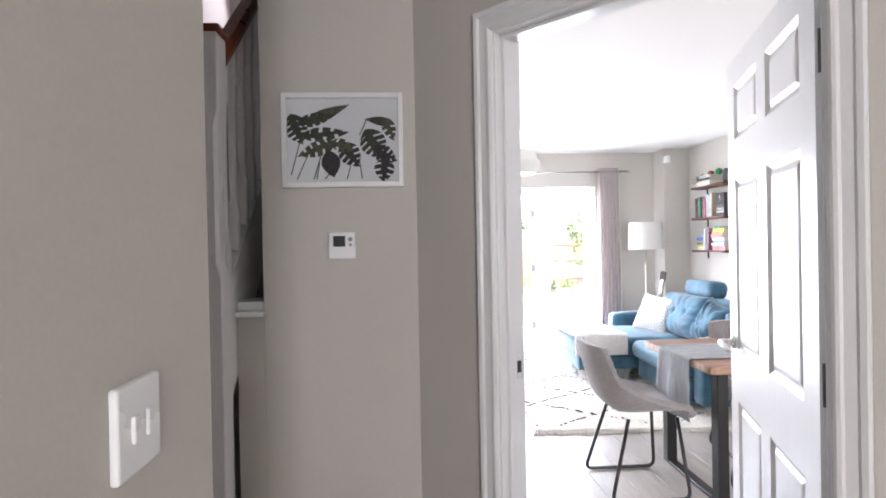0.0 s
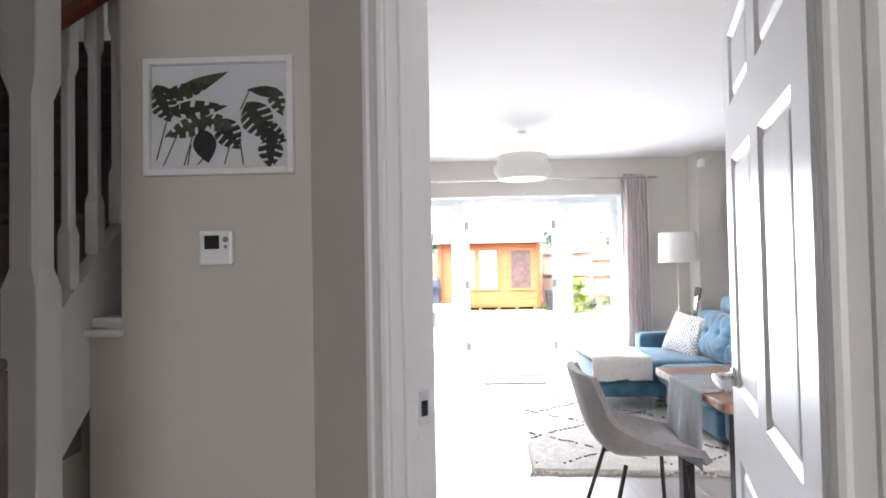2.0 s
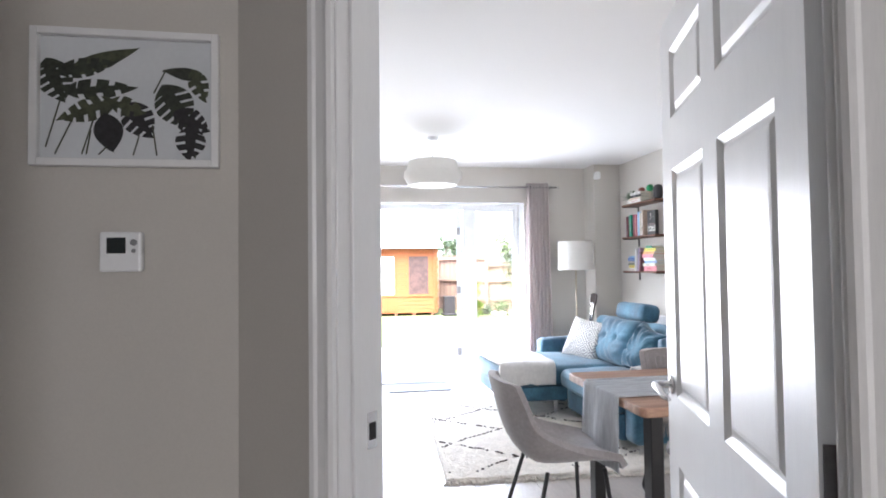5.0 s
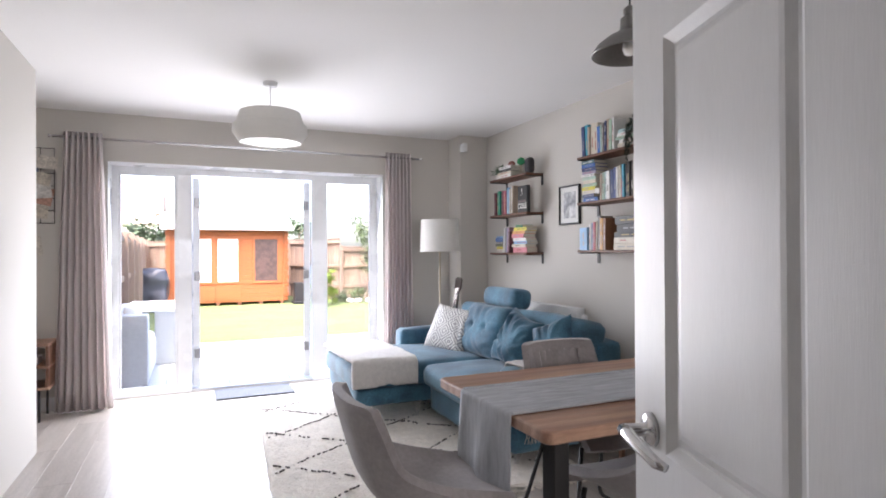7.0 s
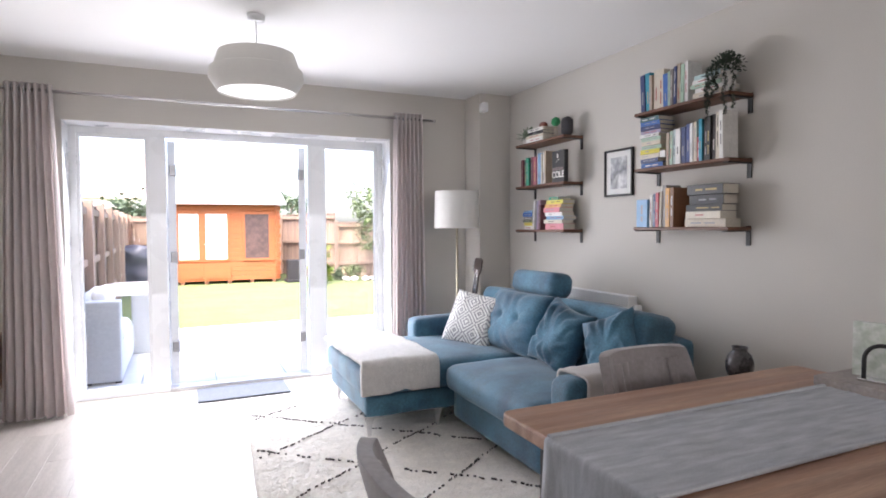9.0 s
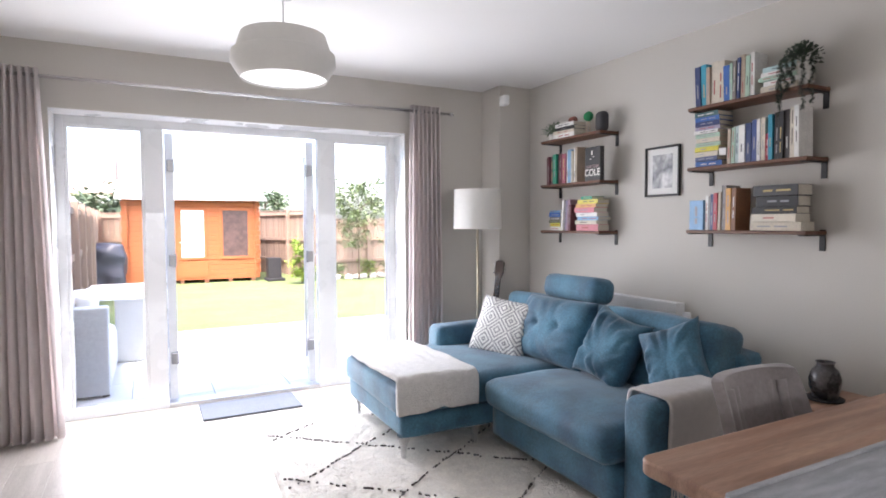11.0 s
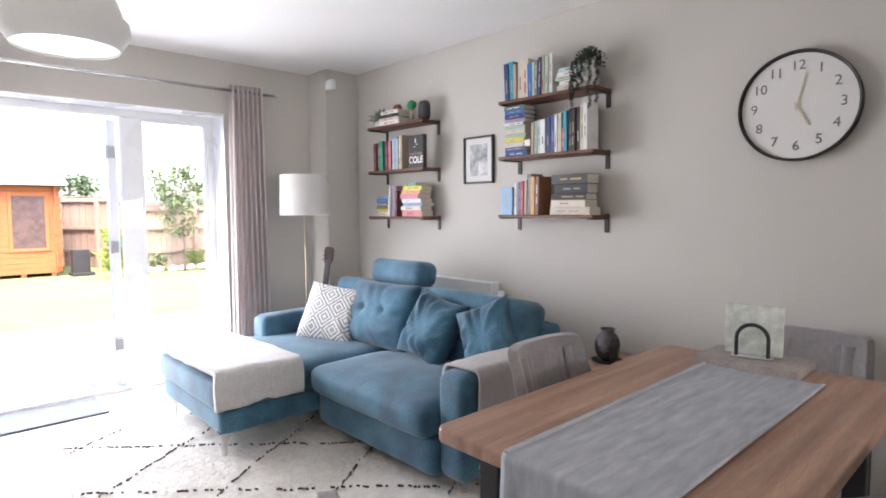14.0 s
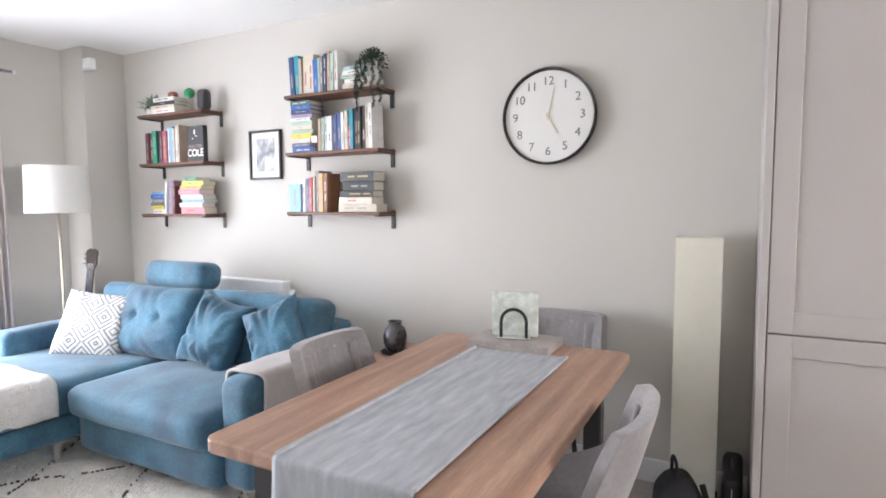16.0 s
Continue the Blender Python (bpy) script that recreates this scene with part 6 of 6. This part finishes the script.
BARK = mat("grey_brown_bark", (0.16, 0.12, 0.09), 0.9, var=0.3, scale=20, bump=0.6)
FOL = mat("fresh_green_foliage", (0.11, 0.145, 0.07), 0.6, var=0.4, scale=6, bump=0, second=(0.11, 0.16, 0.05), mix_scale=3)
LIME = mat("lime_green_foliage", (0.17, 0.24, 0.02), 0.6, var=0.35, scale=6, bump=0, second=(0.12, 0.20, 0.02), mix_scale=5)
FARFOL = mat("deep_green_foliage", (0.085, 0.12, 0.07), 0.7, var=0.4, scale=2, bump=0)


def tree(x, y, h, r, crown_z, material, name, label, cat, n, size, seed, trunk=0.03, squash=1.0):
    t = thing(name, pose(x, y, GZ - 0.03), label, cat)
    rt = random.Random(seed)
    b = BM()
    tube(b, [(0, 0, 0), (0.02, 0.01, crown_z * 0.5), (0.0, 0.03, crown_z), (0.02, 0.0, h * 0.92)], [trunk, trunk * 0.8, trunk * 0.6, trunk * 0.15], 8)
    limbs = []
    for k in range(9):
        a, z = rt.uniform(0, 6.283), rt.uniform(crown_z * 0.7, h * 0.8)
        e = Vector((math.cos(a) * r * 0.75, math.sin(a) * r * 0.75, z + rt.uniform(0.1, 0.35) * (h - crown_z)))
        tube(b, [(0, 0, z), (e.x * 0.5, e.y * 0.5, (z + e.z) / 2 + 0.03), e], [trunk * 0.45, trunk * 0.3, trunk * 0.1], 6)
        limbs.append(e)
    part("trunk", b, BARK, t, "", True)
    b = BM()
    clumps = limbs + [Vector((rt.gauss(0, r * 0.45), rt.gauss(0, r * 0.45), rt.uniform(crown_z * 0.85, h))) for _ in range(14)]
    for k in range(n):
        c = rt.choice(clumps)
        p = c + Vector((rt.gauss(0, r * 0.2), rt.gauss(0, r * 0.2), rt.gauss(0, r * 0.18 * squash)))
        leaf(b, p, (rt.uniform(-1, 1), rt.uniform(-1, 1), rt.uniform(-0.8, 0.6)), (rt.uniform(-.5, .5), rt.uniform(-.5, .5), 1), size * rt.uniform(0.7, 1.3), size * 0.32)
    part("crown", b, material, t)
    return t


tree(6.44, 19.46, 2.59, 0.68, 1.1, FOL, "tree", "young garden tree with a loose green crown", "tree", 2600, 0.085, 3)
tree(4.86, 19.19, 1.06, 0.26, 0.18, LIME, "shrub", "bright lime-green shrub by the lawn", "shrub", 1300, 0.07, 5, 0.012)
for x, y, h, r, m_, sd in ((5.98, 20.0, 0.40, 0.25, FOL, 7), (6.86, 19.92, 0.5, 0.28, LIME, 8), (5.53, 20.09, 0.35, 0.22, FARFOL, 9), (7.58, 20.05, 0.6, 0.35, FOL, 10)):
    tree(x, y, h, r, 0.1, m_, "shrub", "low leafy shrub in the border below the fence", "shrub", 500, 0.06, sd, 0.01)
tree(-0.33, 35.05, 3.45, 1.43, 1.2, FARFOL, "tree", "dark leafy tree beyond the fence", "tree", 1500, 0.30, 14, 0.10)
tree(6.85, 35.29, 3.1, 0.99, 1.2, FARFOL, "tree", "dark leafy tree beyond the fence", "tree", 1000, 0.26, 15, 0.08)
rk = random.Random(2)
for k in range(9):
    b = BM()
    bmesh.ops.create_icosphere(b, subdivisions=2, radius=0.12)
    for v in b.verts:
        v.co *= 1 + 0.35 * noise.noise(v.co * 7 + Vector((k, 0, 0)))
        v.co.z *= 0.7
    ob = part("rock", b, mat("pale_garden_stone", (0.40, 0.37, 0.34), 0.9, var=0.25, scale=9, bump=0.5), None, "", False, pose(5.71 + k * 0.24, 19.66 + rk.uniform(-0.1, 0.1), GZ + 0.05))
    tagged(ob, "pale rough stone edging the border", "rock", "border stones")
b = BM()
soft_box(b, (0.72, 0.60, 1.02), (0, 0, 0.51), 0.10, 0.02, 0.09, 11)
ob = part("covered_barbecue", b, mat("dark_blue_tarpaulin", (0.03, 0.035, 0.055), 0.5, var=0.3, scale=8, bump=0.4), None, "", True, pose(0.71, 19.49, GZ - 0.01))
tagged(ob, "barbecue under a crumpled dark cover beside the fence", "barbecue")
b = BM()
box(b, 4.24, 4.57, 20.1, 20.43, GZ - 0.01, 0.46, 0.01)
box(b, 4.20, 4.64, 20.0, 20.53, GZ - 0.01, GZ + 0.06, 0.01)
ob = part("planter_box", b, BLACK_CLOTH, None)
tagged(ob, "black plastic box beside the summer house", "box")

# outdoor furniture
RATTAN = mat("grey_woven_rattan", (0.70, 0.70, 0.685), 0.7, var=0.12, scale=40, fine=160, bump=0.9, depth=0.006, stretch=(1, 1, 2.5))
os_ = thing("outdoor_sofa", pose(0, 0, 0), "grey rattan garden sofa with white cushions", "garden sofa")
for nm, q in (("base", (0.90, 1.22, 10.80, 12.2, GZ + 0.03, 0.24)), ("armrest", (0.88, 1.22, 10.64, 10.80, GZ + 0.02, 0.65)), ("backrest", (0.82, 0.96, 10.80, 12.2, 0.24, 0.66))):
    b = BM()
    box(b, *q, 0.02, 3)
    part(nm, b, RATTAN, os_)
b = BM()
soft_box(b, (0.30, 0.75, 0.13), (1.08, 11.2, 0.305), 0.05, 0.02, 0.006, 8)
part("seat_cushion", b, CUSHION_W, os_, "white seat cushion", True)
b = BM()
soft_box(b, (0.14, 0.7, 0.40), (1.03, 11.2, 0.54), 0.06, 0.0, 0.01, 8)
part("back_cushion", b, CUSHION_W, os_, "white back cushion", True)
for x in (0.92, 1.16):
    b = BM()
    box(b, x, x + 0.05, 10.68, 10.73, GZ, GZ + 0.03)
    part("foot", b, BLACK, os_)
ot = thing("outdoor_table", pose(0, 0, 0), "grey rattan garden table with a white glass top", "garden table")
b = BM()
box(b, 0.90, 1.57, 11.75, 13.2, 0.575, 0.61, 0.006)
part("tabletop", b, mat("white_glass_top", (0.75, 0.76, 0.76), 0.12, bump=0), ot)
b = BM()
box(b, 1.20, 1.48, 12.0, 12.9, GZ, 0.575, 0.015)
part("pedestal", b, RATTAN, ot)

# distant house
fh = thing("house", pose(0, 0, 0), "distant pale rendered house with a pink tiled roof", "house")
b = BM()
box(b, -8.5, -0.5, 44, 52, GZ, 3.2)
part("wall", b, mat("pale_render", (0.70, 0.68, 0.66), 0.9, var=0.05), fh)
part("roof", slab([(43.6, 3.15), (48, 6.3), (52.4, 3.15)], -8.8, -0.2), mat("pink_clay_tile", (0.42, 0.29, 0.26), 0.9, var=0.15, scale=2), fh)
for x in (-6.8, -3.0):
    b = BM()
    box(b, x, x + 1.2, 43.95, 44.0, 1.2, 2.5)
    # reuses the dark pane colour with its painted-in reflection
    wnd = part("window", b, DARKGLASS, fh)

# ---- floor planks ----
PW, PLEN = 0.192, 1.29
floor_ob = bpy.data.objects["floor_base"]
plank_full = bpy.data.meshes.new("plank")
b = BM()
box(b, 0.0006, PW - 0.0006, 0.0006, PLEN - 0.0006, -0.008, 0.0, 0.001, 1)
b.to_mesh(plank_full)
b.free()
plank_full.materials.append(OAK_FLOOR)
rf = random.Random(31)
for i in range(26):
    x = -0.5 + i * PW
    y = 2.2 - rf.uniform(0, PLEN)
    while y < 9.65:
        y1 = min(y + PLEN, 9.70)
        if y1 - y > PLEN - 1e-3:
            o = new("plank", plank_full)
        else:
            b = BM()
            box(b, 0.0006, PW - 0.0006, 0.0006, y1 - y - 0.0006, -0.008, 0.0, 0.001, 1)
            o = part("plank", b, OAK_FLOOR)
        o.parent = floor_ob
        o.location = (x, y, 0)
        y += PLEN
